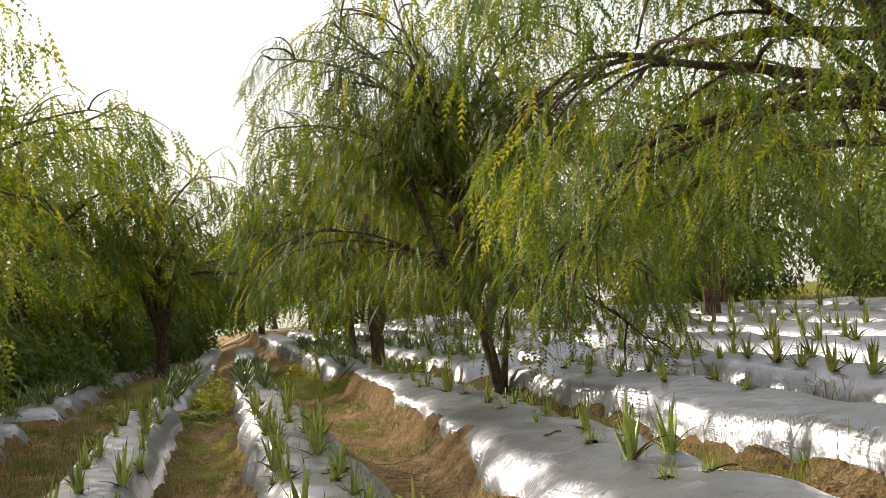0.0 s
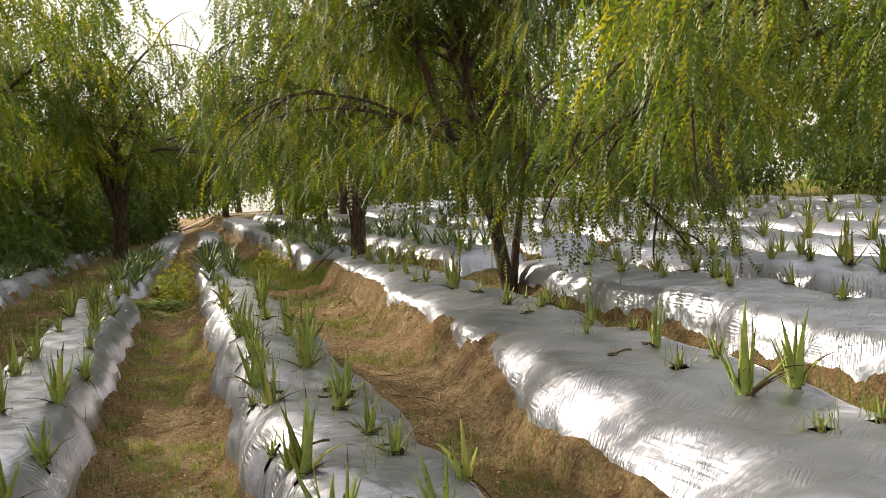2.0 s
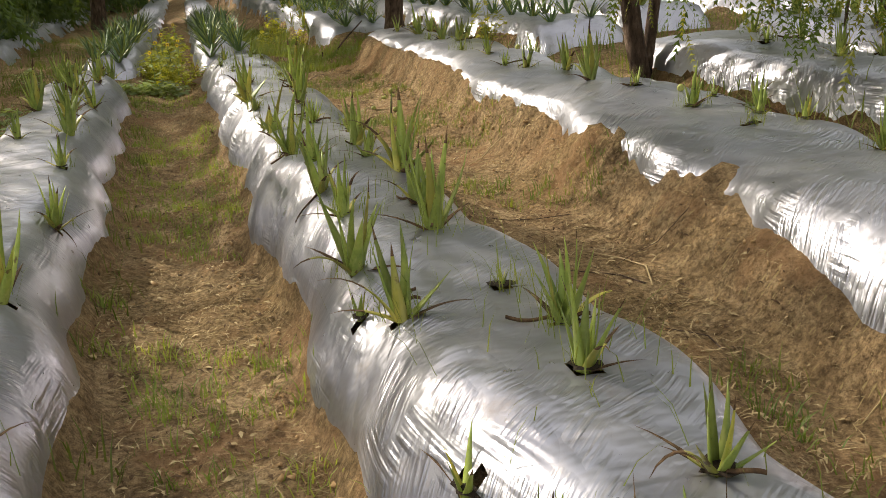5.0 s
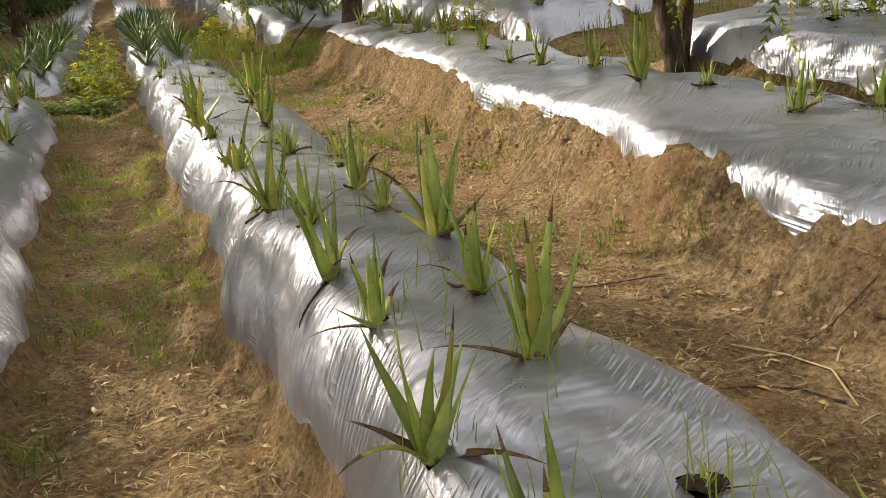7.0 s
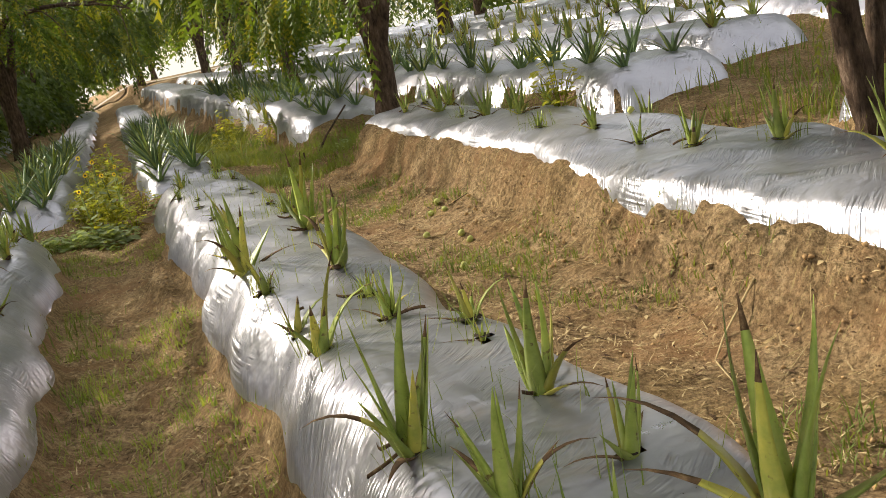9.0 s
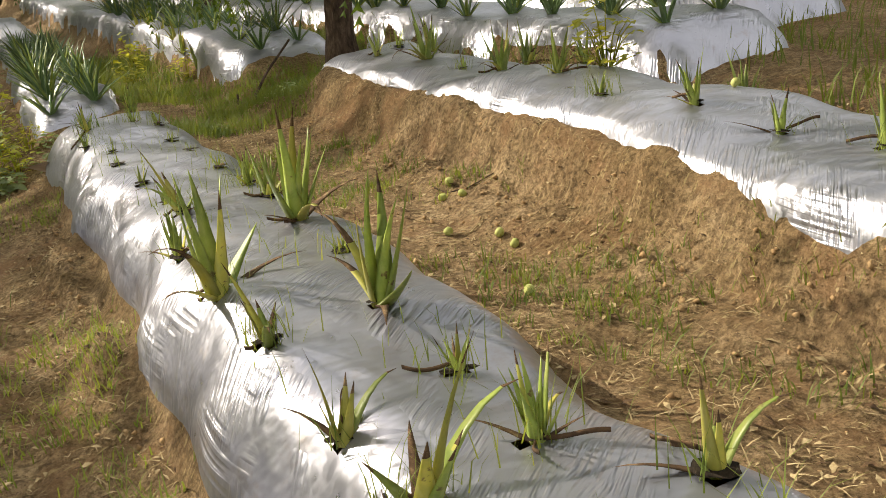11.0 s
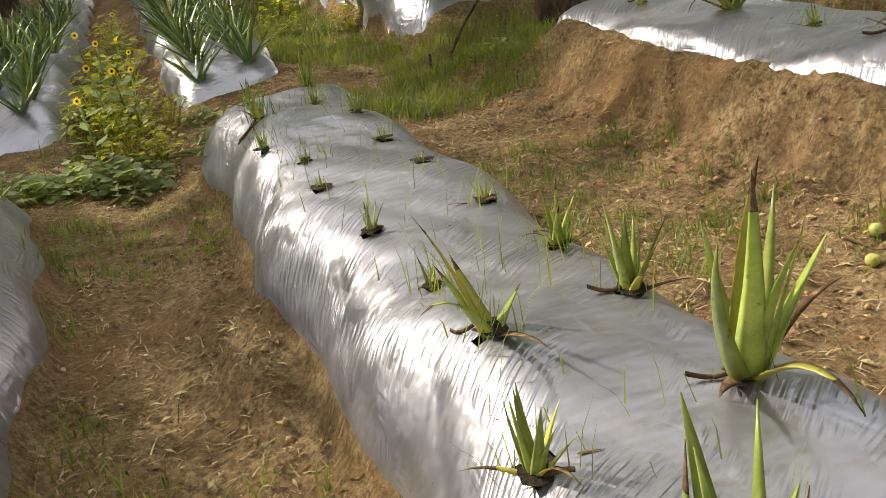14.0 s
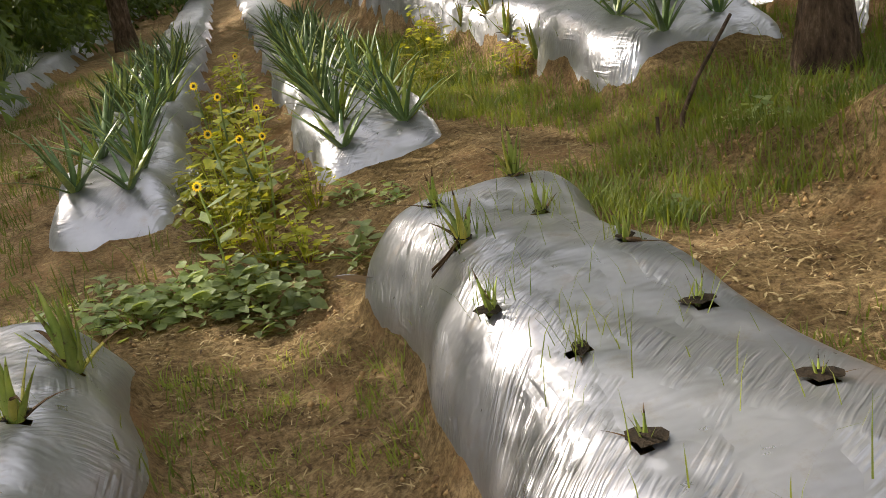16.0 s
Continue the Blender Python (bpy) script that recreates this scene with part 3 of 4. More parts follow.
# ---- trees ----
def tube(path, radii, sides=7):
    """A swept, tapered limb."""
    V, Fc = [], []
    for i, p in enumerate(path):
        d = (path[min(i + 1, len(path) - 1)] - path[max(i - 1, 0)]).normalized()
        a = d.orthogonal().normalized()
        b = d.cross(a)
        if i == 0:
            ref = a
        else:
            a = (ref - d * ref.dot(d)).normalized()
            b, ref = d.cross(a), a
        for k in range(sides):
            t = math.tau * k / sides
            V.append(p + (a * math.cos(t) + b * math.sin(t)) * radii[i])
    for i in range(len(path) - 1):
        for k in range(sides):
            q = (k + 1) % sides
            Fc.append((i * sides + k, i * sides + q, (i + 1) * sides + q, (i + 1) * sides + k))
    Fc.append(tuple(range((len(path) - 1) * sides, len(path) * sides)))
    return V, Fc


def arc(rng, start, heading, length, droop, n=8, kink=0.12):
    """A limb that sets out along heading and bows down under its weight."""
    pts, d, p = [start.copy()], heading.normalized(), start.copy()
    for i in range(n):
        d = (d + Vector((rng.uniform(-kink, kink), rng.uniform(-kink, kink), rng.uniform(-kink, kink) - droop / n))).normalized()
        p = p + d * (length / n)
        pts.append(p.copy())
    return pts


def frond_template(pairs, broad):
    """A feathery leaf along +x, drooping: two rows of narrow leaflets on a rib, one unit long."""
    V, Fc = [], []
    for i in range(pairs):
        t = (i + 0.5) / pairs
        x, z = t, -0.25 * t * t
        w = broad * (1 - 0.55 * abs(2 * t - 0.9))
        for s in (-1, 1):
            o = len(V)
            V += [(x - 0.35 / pairs, 0, z), (x + 0.35 / pairs, 0, z), (x + 0.5 / pairs + 0.03, s * w, z - 0.25 * w)]
            Fc.append((o, o + 1, o + 2))
    o = len(V)
    V += [(0, 0.008, 0), (0, -0.008, 0), (1, 0, -0.25)]
    Fc.append((o, o + 1, o + 2))
    return np.array(V), np.array(Fc)


def foliage(nrng, anchors, headings, count, size, pairs, hang, broad=0.15, floor=None):
    """Fronds on hanging strands below the anchors."""
    T, TF = frond_template(pairs, broad)
    pick = nrng.integers(0, len(anchors), count)
    s = nrng.random(count) ** 0.8
    strand = nrng.integers(0, 3, count) * 2.1 + pick * 1.7
    # a strand starts at the anchor, reaches out and falls
    reach = 0.22 * (1 - np.exp(-3 * s)) * hang * 1.6
    fall = hang * s * (0.55 + 0.45 * np.sin(pick * 12.9898) ** 2)
    out = headings[pick]
    az = np.arctan2(out[:, 1], out[:, 0]) + np.sin(strand * 3.3) * 1.2
    P = anchors[pick] + np.stack([np.cos(az) * reach, np.sin(az) * reach, -fall], 1) + nrng.normal(0, 0.035, (count, 3))
    if floor is not None:   # strands end unevenly, higher on one side
        low = floor[0] + floor[1] * np.clip(-P[:, 0] - 0.4, 0, 1.2) + 0.25 * np.sin(pick * 2.3) + size * 0.6
        P[:, 2] = np.maximum(P[:, 2], low + nrng.uniform(0, 0.5, count) * (P[:, 2] < low))
    yaw = az + nrng.uniform(-1.4, 1.4, count)
    dip = nrng.uniform(0.35, 1.35, count)
    roll = nrng.uniform(-0.9, 0.9, count)
    L = size * nrng.uniform(0.6, 1.25, count)
    d = np.stack([np.cos(yaw) * np.cos(dip), np.sin(yaw) * np.cos(dip), -np.sin(dip)], 1)
    sdir = np.stack([-np.sin(yaw), np.cos(yaw), np.zeros(count)], 1)
    up = np.cross(d, sdir)
    sr = sdir * np.cos(roll)[:, None] + up * np.sin(roll)[:, None]
    ur = np.cross(d, sr)
    V = P[:, None, :] + L[:, None, None] * (T[None, :, 0:1] * d[:, None, :] + T[None, :, 1:2] * sr[:, None, :] + T[None, :, 2:3] * ur[:, None, :])
    Fc = TF[None] + (np.arange(count) * len(T))[:, None, None]
    tint = np.repeat((np.sin(pick * 4.1) + nrng.normal(0, 0.5, count) > 0.5).astype(int), len(TF))
    return V.reshape(-1, 3), Fc.reshape(-1, 3), tint


def drooping_tree(seed, trunk, limbs, fronds, size=0.22, pairs=9, hang=0.6, twigs=7, r0=0.12, mats=None, label="", stems=(), floor=None, twig=1.0, fine_wood=True, broad=0.15):
    """trunk: points; limbs: (heading, length, droop) from near the trunk's top."""
    rng = random.Random(seed)
    nrng = np.random.default_rng(seed)
    base = Vector(trunk[0])
    pts = [Vector(p) - base for p in trunk]
    fine = []
    for a, b in zip(pts, pts[1:]):
        for i in range(4):
            fine.append(a.lerp(b, i / 4) + Vector((rng.uniform(-1, 1), rng.uniform(-1, 1), 0)) * 0.015)
    fine.append(pts[-1])
    WV, WF = [], []

    def add(path, radii, sides):
        v, f = tube(path, radii, sides)
        if sides >= 8:
            v = [p + Vector((rng.uniform(-1, 1), rng.uniform(-1, 1), 0)) * radii[0] * 0.12 for p in v]
        o = len(WV)
        WV.extend(v)
        WF.extend(tuple(k + o for k in q) for q in f)

    n = len(fine) - 1
    add(fine, [r0 * (1.35 if i == 0 else 1.0) * (1 - 0.45 * i / n) for i in range(n + 1)], 10)
    for st in stems:
        sp = [Vector(p) - base for p in st]
        add(sp, [r0 * 0.65 * (1 - 0.4 * i / len(sp)) for i in range(len(sp))], 8)
    anchors, heads = [], []
    for at, heading, length, droop in limbs:
        start = fine[min(n, int(at * n))]
        path = arc(rng, start, Vector(heading), length, droop, 9)
        rr = r0 * 0.42 * min(1.0, length / 2.5)
        add(path if fine_wood else path[::3], [rr * (1 - 0.85 * i / 9) + 0.004 for i in range(10)][::1 if fine_wood else 3], 6 if fine_wood else 4)
        for k in range(twigs):
            i = rng.randint(2, 9)
            ang = rng.uniform(0, math.tau)
            h = (path[i] - path[i - 1]).normalized() + Vector((math.cos(ang), math.sin(ang), rng.uniform(0.0, 0.8))) * 0.9
            tw = arc(rng, path[i], h, twig * rng.uniform(0.5, 1.1) * min(1.0, length / 2), 1.3, 6, 0.15)
            if fine_wood:
                add(tw, [0.012 * (1 - 0.8 * j / 6) + 0.002 for j in range(7)], 4)
            for j in range(2, 7):
                for q in range(2):
                    anchors.append(tw[j] + Vector((rng.uniform(-1, 1), rng.uniform(-1, 1), rng.uniform(-1, 1))) * 0.06)
                    heads.append((tw[j] - tw[j - 1]).normalized())
    ob = tagged(new("drooping_tree"), label, "tree", "trees over the field")
    ob.location = base
    wood = new("trunk", mesh_from("trunk", [tuple(v) for v in WV], WF, [BARK]))
    wood.parent = ob
    V, Fc, tint = foliage(nrng, np.array([tuple(a) for a in anchors]), np.array([tuple(h) for h in heads]), fronds, size, pairs, hang, broad, floor)
    leaves = new("foliage", mesh_from("foliage", V, Fc, mats or [FROND, FROND_YELLOW], tint, False))
    tagged(leaves, "feathery drooping green leaves", kind="stuff").parent = ob
    return ob


def crown_limbs(seed, count, low, high, reach, droop):
    rng = random.Random(seed)
    out = []
    for i in range(count):
        a = i * 2.399 + rng.uniform(-0.3, 0.3)
        up = low + (high - low) * (i / max(1, count - 1))
        out.append((rng.uniform(0.55, 1.0), (math.cos(a), math.sin(a), up), reach * rng.uniform(0.75, 1.15), droop * rng.uniform(0.7, 1.2)))
    return out


g = ground_z
# the tree on the bed beside the wide furrow
drooping_tree(1, [(2.90, 9.13, g(2.90, 9.13) - 0.08), (2.80, 9.16, 1.15), (2.70, 9.18, 1.75), (2.60, 9.23, 2.7), (2.65, 9.28, 3.4)],
              crown_limbs(1, 26, 0.5, 2.8, 1.9, 0.9) + [(0.45, (-0.9, -0.2, 1.0), 1.9, 0.9), (0.45, (0.8, -0.3, 0.9), 1.9, 1.3), (0.5, (0.2, -1, 1.0), 1.7, 1.2), (0.4, (0.9, -0.1, 0.8), 2.2, 1.7), (0.45, (-0.5, -0.8, 0.9), 1.6, 1.2), (0.5, (-0.9, 0.3, 1.0), 1.9, 0.9)],
              14000, 0.21, 7, 0.55, 9, 0.066, None, "drooping feathery-leaved tree with a dark forked trunk on a bed",
              stems=[[(2.82, 9.15, 1.1), (2.55, 9.08, 1.55), (2.25, 8.93, 2.2), (2.0, 8.78, 2.9)], [(2.81, 9.15, 1.1), (3.0, 9.23, 1.7), (3.3, 9.38, 2.5)], [(2.91, 9.14, g(2.91, 9.14) - 0.05), (3.0, 9.18, 0.95), (3.08, 9.23, 1.3), (3.22, 9.28, 1.9)]], floor=(0.50, 0.55), twig=0.8, broad=0.13)
# the tree whose branches hang over the walk's beginning
drooping_tree(2, [(4.9, 4.75, g(4.9, 4.75) - 0.08), (4.6, 4.7, 1.4), (4.2, 4.6, 2.4), (4.1, 4.6, 3.0), (3.9, 4.7, 3.9)],
              [(0.5, (-1.0, -0.35, 0.12), 2.6, 0.25), (0.55, (-0.9, -0.5, 0.45), 3.0, 0.5), (0.5, (-0.8, 0.2, 0.25), 2.2, 0.7), (0.75, (-0.9, 0.1, 0.7), 2.6, 0.8), (0.7, (-0.6, 0.7, 0.4), 2.4, 0.8),
               (0.8, (-0.5, -0.8, 0.6), 2.4, 0.8), (0.6, (-0.3, 0.9, 0.4), 2.4, 0.9), (0.6, (0.5, 0.8, 0.5), 2.2, 0.9), (0.9, (0.8, 0.0, 0.9), 2.2, 0.9), (0.9, (0.4, -0.9, 0.9), 2.0, 0.9), (1.0, (-0.6, 0.3, 1.2), 2.2, 0.8),
               (1.0, (0.1, -0.2, 1.5), 1.6, 0.5), (0.7, (-0.7, -0.75, 0.9), 2.8, 0.9), (0.55, (-0.7, 0.6, 0.2), 2.3, 0.6), (0.45, (-0.5, 0.3, 0.3), 1.7, 1.2), (0.85, (-1.0, -0.2, 0.6), 2.7, 0.7), (0.75, (-0.6, -0.6, 0.5), 2.2, 0.6), (0.6, (-0.2, -1.0, 0.4), 2.0, 0.6), (0.8, (0.3, -0.9, 0.6), 2.0, 0.7), (0.6, (-0.5, -0.3, 0.7), 1.5, 0.6)],
              10500, 0.20, 8, 0.6, 10, 0.10, None, "drooping feathery-leaved tree with long low branches", floor=(0.65, 0.25), broad=0.11)


def stock_tree(seed, tall, reach, fronds, size, pairs, mats, label, low=0.2, r0=0.11, limbs=18, floor=None, fine_wood=True):
    """A tree at the origin, to be copied."""
    ob = drooping_tree(seed, [(0, 0, -0.12), (0.05, 0.02, tall * 0.25), (-0.05, 0.05, tall * 0.45), (0.05, -0.05, tall * 0.75)],
                       crown_limbs(seed, limbs, low, 2.2, reach, 0.9), fronds, size, pairs, reach * 0.30, 7, r0, mats, label,
                       stems=[[(0.03, 0.02, tall * 0.12), (0.3, -0.2, tall * 0.4), (0.5, -0.3, tall * 0.6)], [(0.02, 0, tall * 0.15), (-0.35, 0.2, tall * 0.45), (-0.5, 0.1, tall * 0.6)]], floor=floor, fine_wood=fine_wood)
    return ob


def plant_out(src, places):
    first = True
    for x, y, turn, k in places:
        m = pose(x, y, g(x, y), 0, 0, turn)
        if first:
            src.matrix_basis, ob, first = m, src, False
        else:
            ob = copy_thing(src, m)
        ob.scale = (k, k, k)


plant_out(stock_tree(3, 4.2, 1.9, 4400, 0.32, 6, None, "drooping green tree with a leaning trunk on a bed", floor=(0.6, 0.0)), [(2.50, 14.3, 0, 1.0), (3.0, 20.5, 130, 1.1), (-1.5, 27.5, 60, 1.5)])
plant_out(stock_tree(4, 4.6, 2.7, 7400, 0.28, 5, [FROND, FROND_YELLOW], "leafy yellow-green tree with spreading drooping branches", 0.1, 0.11, 14, (0.7, 0.0)), [(-5.2, 9.8, 0, 1.32), (-6.0, 14.6, 40, 1.25), (-5.6, 19.5, 170, 1.45), (-4.8, 25.0, 100, 1.6)])
FAR = [FROND_FAR, FROND]
plant_out(stock_tree(5, 5.0, 2.8, 1250, 0.7, 3, FAR, "distant dark green tree with low spreading crown", 0.0, 0.13, 16, (0.9, 0.0), False),
          [(-5.6, 31, 0, 1.0), (-4.9, 34.5, 70, 1.0), (-3.0, 37, 140, 0.95), (-2.2, 41, 200, 0.9), (-8.0, 27, 250, 1.2), (-3.6, 46, 10, 1.1), (-7.5, 36, 100, 1.3), (-1.6, 38, 33, 1.1), (-0.9, 47, 20, 1.2), (2.4, 49, 77, 1.2), (3.4, 28, 150, 1.0), (4.0, 39, 5, 1.2),
           (9.2, 15.5, 30, 1.0), (13.5, 22, 80, 1.2), (7.5, 25, 190, 1.1), (11, 31, 260, 1.2), (5.6, 33, 300, 1.1), (17, 30, 20, 1.3), (22, 24, 90, 1.3), (6.5, 45, 45, 1.2), (15, 14, 200, 1.1)])
plant_out(stock_tree(6, 6.5, 4.0, 520, 1.4, 3, FAR, "hazy tree at the far edge of the field", -0.1, 0.16, 14, None, False),
          [(math.sin(a) * r + 2, math.cos(a) * r + 8, a * 400, 1.0 + 0.3 * math.sin(a * 7)) for i in range(26) for a, r in [(i * math.tau / 26, 62 + 7 * math.sin(i * 2.7))]] + [(-3, 62, 20, 0.9), (4, 64, 50, 1.0)])


def bush(seed, count):
    """A low dense shrub."""
    n2 = np.random.default_rng(seed)
    d = n2.normal(0, 1, (260, 3))
    d /= np.linalg.norm(d, axis=1)[:, None]
    A = d * n2.uniform(0.5, 1.0, (260, 1)) * np.array([1.5, 1.5, 1.0]) + np.array([0, 0, 1.05])
    V, F3, tint = foliage(n2, A, d, count, 0.6, 3, 0.4, 0.2, (0.0, 0.0))
    ob = new("shrub", mesh_from("shrub", V, F3, [FROND_FAR, FROND], tint, False))
    return tagged(ob, "dense dark green shrub at the edge of the field", "shrub", "shrubs round the field")


plant_out(bush(8, 480), [(-3.7, 21.5, 40, 1.0), (-5.2, 19.5, 0, 1.2), (-3.4, 27, 80, 1.0), (-6.0, 23, 10, 1.4), (-4.6, 12.0, 30, 0.9), (-3.4, 30, 0, 1.1), (-2.6, 33.5, 60, 1.1), (-5.2, 28.5, 20, 1.2), (-6.5, 30.5, 90, 1.3), (-1.9, 37.5, 200, 1.0), (-1.4, 43, 50, 1.0), (-4.3, 40, 130, 1.3)]
          + [(7 + 4.2 * i + math.sin(i * 3) * 1.2, 42 + 4 * math.sin(i * 1.7), i * 70, 1.2 + 0.3 * math.sin(i)) for i in range(9)] + [(16 + 2.2 * i, 30 - 2.6 * i + math.sin(i * 2), i * 50, 1.2) for i in range(8)])

# ---- far road ----
rx = np.arange(-40, 41, 2.0)
rv = np.concatenate([np.stack([rx, 52.5 + 0.02 * rx, height(rx, 52.5 + 0.02 * rx) + 0.03], 1), np.stack([rx, 55.0 + 0.02 * rx, height(rx, 55.0 + 0.02 * rx) + 0.03], 1)])
nr = len(rx)
tagged(new("road", mesh_from("road", rv, [(i, i + 1, nr + i + 1, nr + i) for i in range(nr - 1)], [ROAD])), "pale dusty farm road at the end of the beds", "road", kind="structure")


# ---- ground cover ----
nr_g = np.random.default_rng(77)


def scatter(n, x0, x1, y0, y1, keep=None):
    x, y = nr_g.uniform(x0, x1, n), nr_g.uniform(y0, y1, n)
    ok = np.ones(n, bool)
    for name in BEDS:
        k, c = bed_part(name, x, y)
        ok &= k < 0.12
    if keep is not None:
        ok &= keep(x, y)
    return x[ok], y[ok]


def blades(x, y, z, tall, wide, spread):
    """Bent three-triangle blades of grass."""
    n = len(x)
    a = nr_g.uniform(0, math.tau, n)
    h = tall * nr_g.uniform(0.4, 1.2, n)
    out = spread * nr_g.uniform(0.2, 1.0, n) * h
    w = wide * nr_g.uniform(0.7, 1.3, n)
    ca, sa = np.cos(a), np.sin(a)
    p = np.stack([x, y, z], 1)
    side = np.stack([-sa * w, ca * w, 0 * a], 1)
    mid = p + np.stack([ca * out * 0.35, sa * out * 0.35, h * 0.6], 1)
    tip = p + np.stack([ca * out, sa * out, h], 1)
    V = np.stack([p - side, p + side, mid + side * 0.7, mid - side * 0.7, tip], 1).reshape(-1, 3)
    b = (np.arange(n) * 5)[:, None]
    F3 = np.concatenate([b + np.array([[0, 1, 2]]), b + np.array([[0, 2, 3]]), b + np.array([[3, 2, 4]])])
    return V, F3


def clumps(x, y, per, r):
    x, y = np.repeat(x, per), np.repeat(y, per)
    return x + nr_g.normal(0, r, len(x)), y + nr_g.normal(0, r, len(y))


def grass(name, label, x, y, tall, wide, spread, mat, z=None):
    z = height(x, y) - 0.004 if z is None else z
    V, F3 = blades(x, y, z, tall, wide, spread)
    tagged(new(name, mesh_from(name, V, F3, [mat], None, False)), label, "grass", kind="stuff")


x, y = clumps(*scatter(900, -0.5, 0.3, 1.0, 13.6, lambda x, y: wob(x, y, 2.0) > -0.1), 14, 0.03)
grass("furrow_grass", "thin green grass tufts in the narrow furrow", x, y, 0.055, 0.0022, 1.3, GRASS)
x, y = clumps(*scatter(1100, 0.95, 1.8, 1.0, 14.2, lambda x, y: wob(x, y, 2.2, 1) > 0.0), 14, 0.03)
grass("furrow_grass", "thin green and dry grass tufts in the wide furrow", x, y, 0.055, 0.0022, 1.3, GRASS)
x, y = clumps(*scatter(5000, 0.6, 4.4, 13.2, 20, lambda x, y: wob(x, y, 1.4, 2) > -0.5), 14, 0.05)
grass("path_grass", "low green grass over the cross path and furrows", x, y, 0.09, 0.003, 1.0, GRASS)
x, y = clumps(*scatter(1500, -3.5, -0.3, 3.0, 24), 14, 0.06)
grass("path_grass", "low green grass and weeds between the left beds", x, y, 0.11, 0.003, 1.0, GRASS)
x, y = clumps(*scatter(2400, 2.6, 12, 3.5, 24), 12, 0.08)
grass("furrow_grass", "green grass tufts between the beds", x, y, 0.16, 0.004, 0.9, GRASS)
x, y = clumps(*scatter(1600, 10, 34, 8, 46), 8, 0.15)
grass("field_grass", "green grass over the far field", x, y, 0.28, 0.012, 0.9, GRASS)
x, y = scatter(42000, -0.6, 3.0, 1.0, 15.0)
grass("straw_litter", "dry straw and dead grass lying on the soil", x, y, 0.013, 0.0022, 6.5, STRAW)
# wiry grass growing out of the planting holes
gx, gy, gz = [], [], []
for bed, plants in NEAR.items():
    for px_, py_, h in plants:
        if rng.random() < 0.8:
            for i in range(rng.randint(10, 36)):
                gx.append(px_ + rng.gauss(0, 0.042)), gy.append(py_ + rng.gauss(0, 0.042)), gz.append(crown_z(bed, px_, py_) - 0.005)
for i in range(420):
    px_, py_ = 0.38 + 0.5 * rng.random(), rng.uniform(2.5, 13.4)
    gx.append(px_), gy.append(py_), gz.append(crown_z("M", px_, py_) + 0.001)
grass("hole_grass", "wiry green grass growing from the planting holes", np.array(gx), np.array(gy), 0.11, 0.0014, 1.0, GRASS, np.array(gz))


def litter(n):
    """Curled dead leaflets and bark crumbs on the soil."""
    x, y = scatter(n, -0.6, 3.0, 1.0, 15.2)
    m = len(x)
    a, r = nr_g.uniform(0, math.tau, m), nr_g.uniform(0.006, 0.020, m)
    u = np.stack([np.cos(a) * r, np.sin(a) * r, nr_g.uniform(-0.3, 0.3, m) * r], 1)
    w = np.stack([-np.sin(a) * r, np.cos(a) * r, nr_g.uniform(-0.3, 0.3, m) * r], 1) * nr_g.uniform(0.15, 0.5, m)[:, None]
    p = np.stack([x, y, height(x, y) + 0.006], 1)
    V = np.stack([p - u, p + w + [0, 0, 0.004], p + u, p - w + [0, 0, 0.004]], 1).reshape(-1, 3)
    F3 = (np.arange(m) * 4)[:, None] + np.array([[0, 1, 3]])
    F4 = (np.arange(m) * 4)[:, None] + np.array([[1, 2, 3]])
    tagged(new("leaf_litter", mesh_from("leaf_litter", V, np.concatenate([F3, F4]), [ALOE_DRY, STRAW], np.tile((nr_g.random(m) < 0.45).astype(int), 2), False)), "dead brown leaflets and crumbs scattered on the soil", "litter", kind="stuff")


litter(16000)


def clods(n):
    """Crumbs of soil, mostly along the banks."""
    x, y = scatter(n, -0.6, 3.1, 2.0, 14.6, lambda x, y: (np.exp(-((x - 1.66) / 0.14) ** 2) + np.exp(-((x - 0.14) / 0.08) ** 2) + 0.10 + np.exp(-((x - 2.9) / 0.1) ** 2)) > nr_g.random(len(x)))
    base = np.array([(1, 0, 0), (-1, 0, 0), (0, 1, 0), (0, -1, 0), (0, 0, 1), (0, 0, -1)], float)
    tri = np.array([(0, 2, 4), (2, 1, 4), (1, 3, 4), (3, 0, 4), (2, 0, 5), (1, 2, 5), (3, 1, 5), (0, 3, 5)])
    r = 0.003 + 0.010 * nr_g.random(len(x)) ** 4
    V = base[None] * nr_g.uniform(0.6, 1.3, (len(x), 6, 3)) * r[:, None, None] + nr_g.normal(0, 0.25, (len(x), 6, 3)) * r[:, None, None]
    V = V + np.stack([x, y, height(x, y) + r * 0.3], 1)[:, None, :]
    F3 = tri[None] + (np.arange(len(x)) * 6)[:, None, None]
    tagged(new("soil_clods", mesh_from("soil_clods", V.reshape(-1, 3), F3.reshape(-1, 3), [CLAY])), "crumbled clods of sandy soil along the banks", "soil", kind="stuff")


clods(34000)


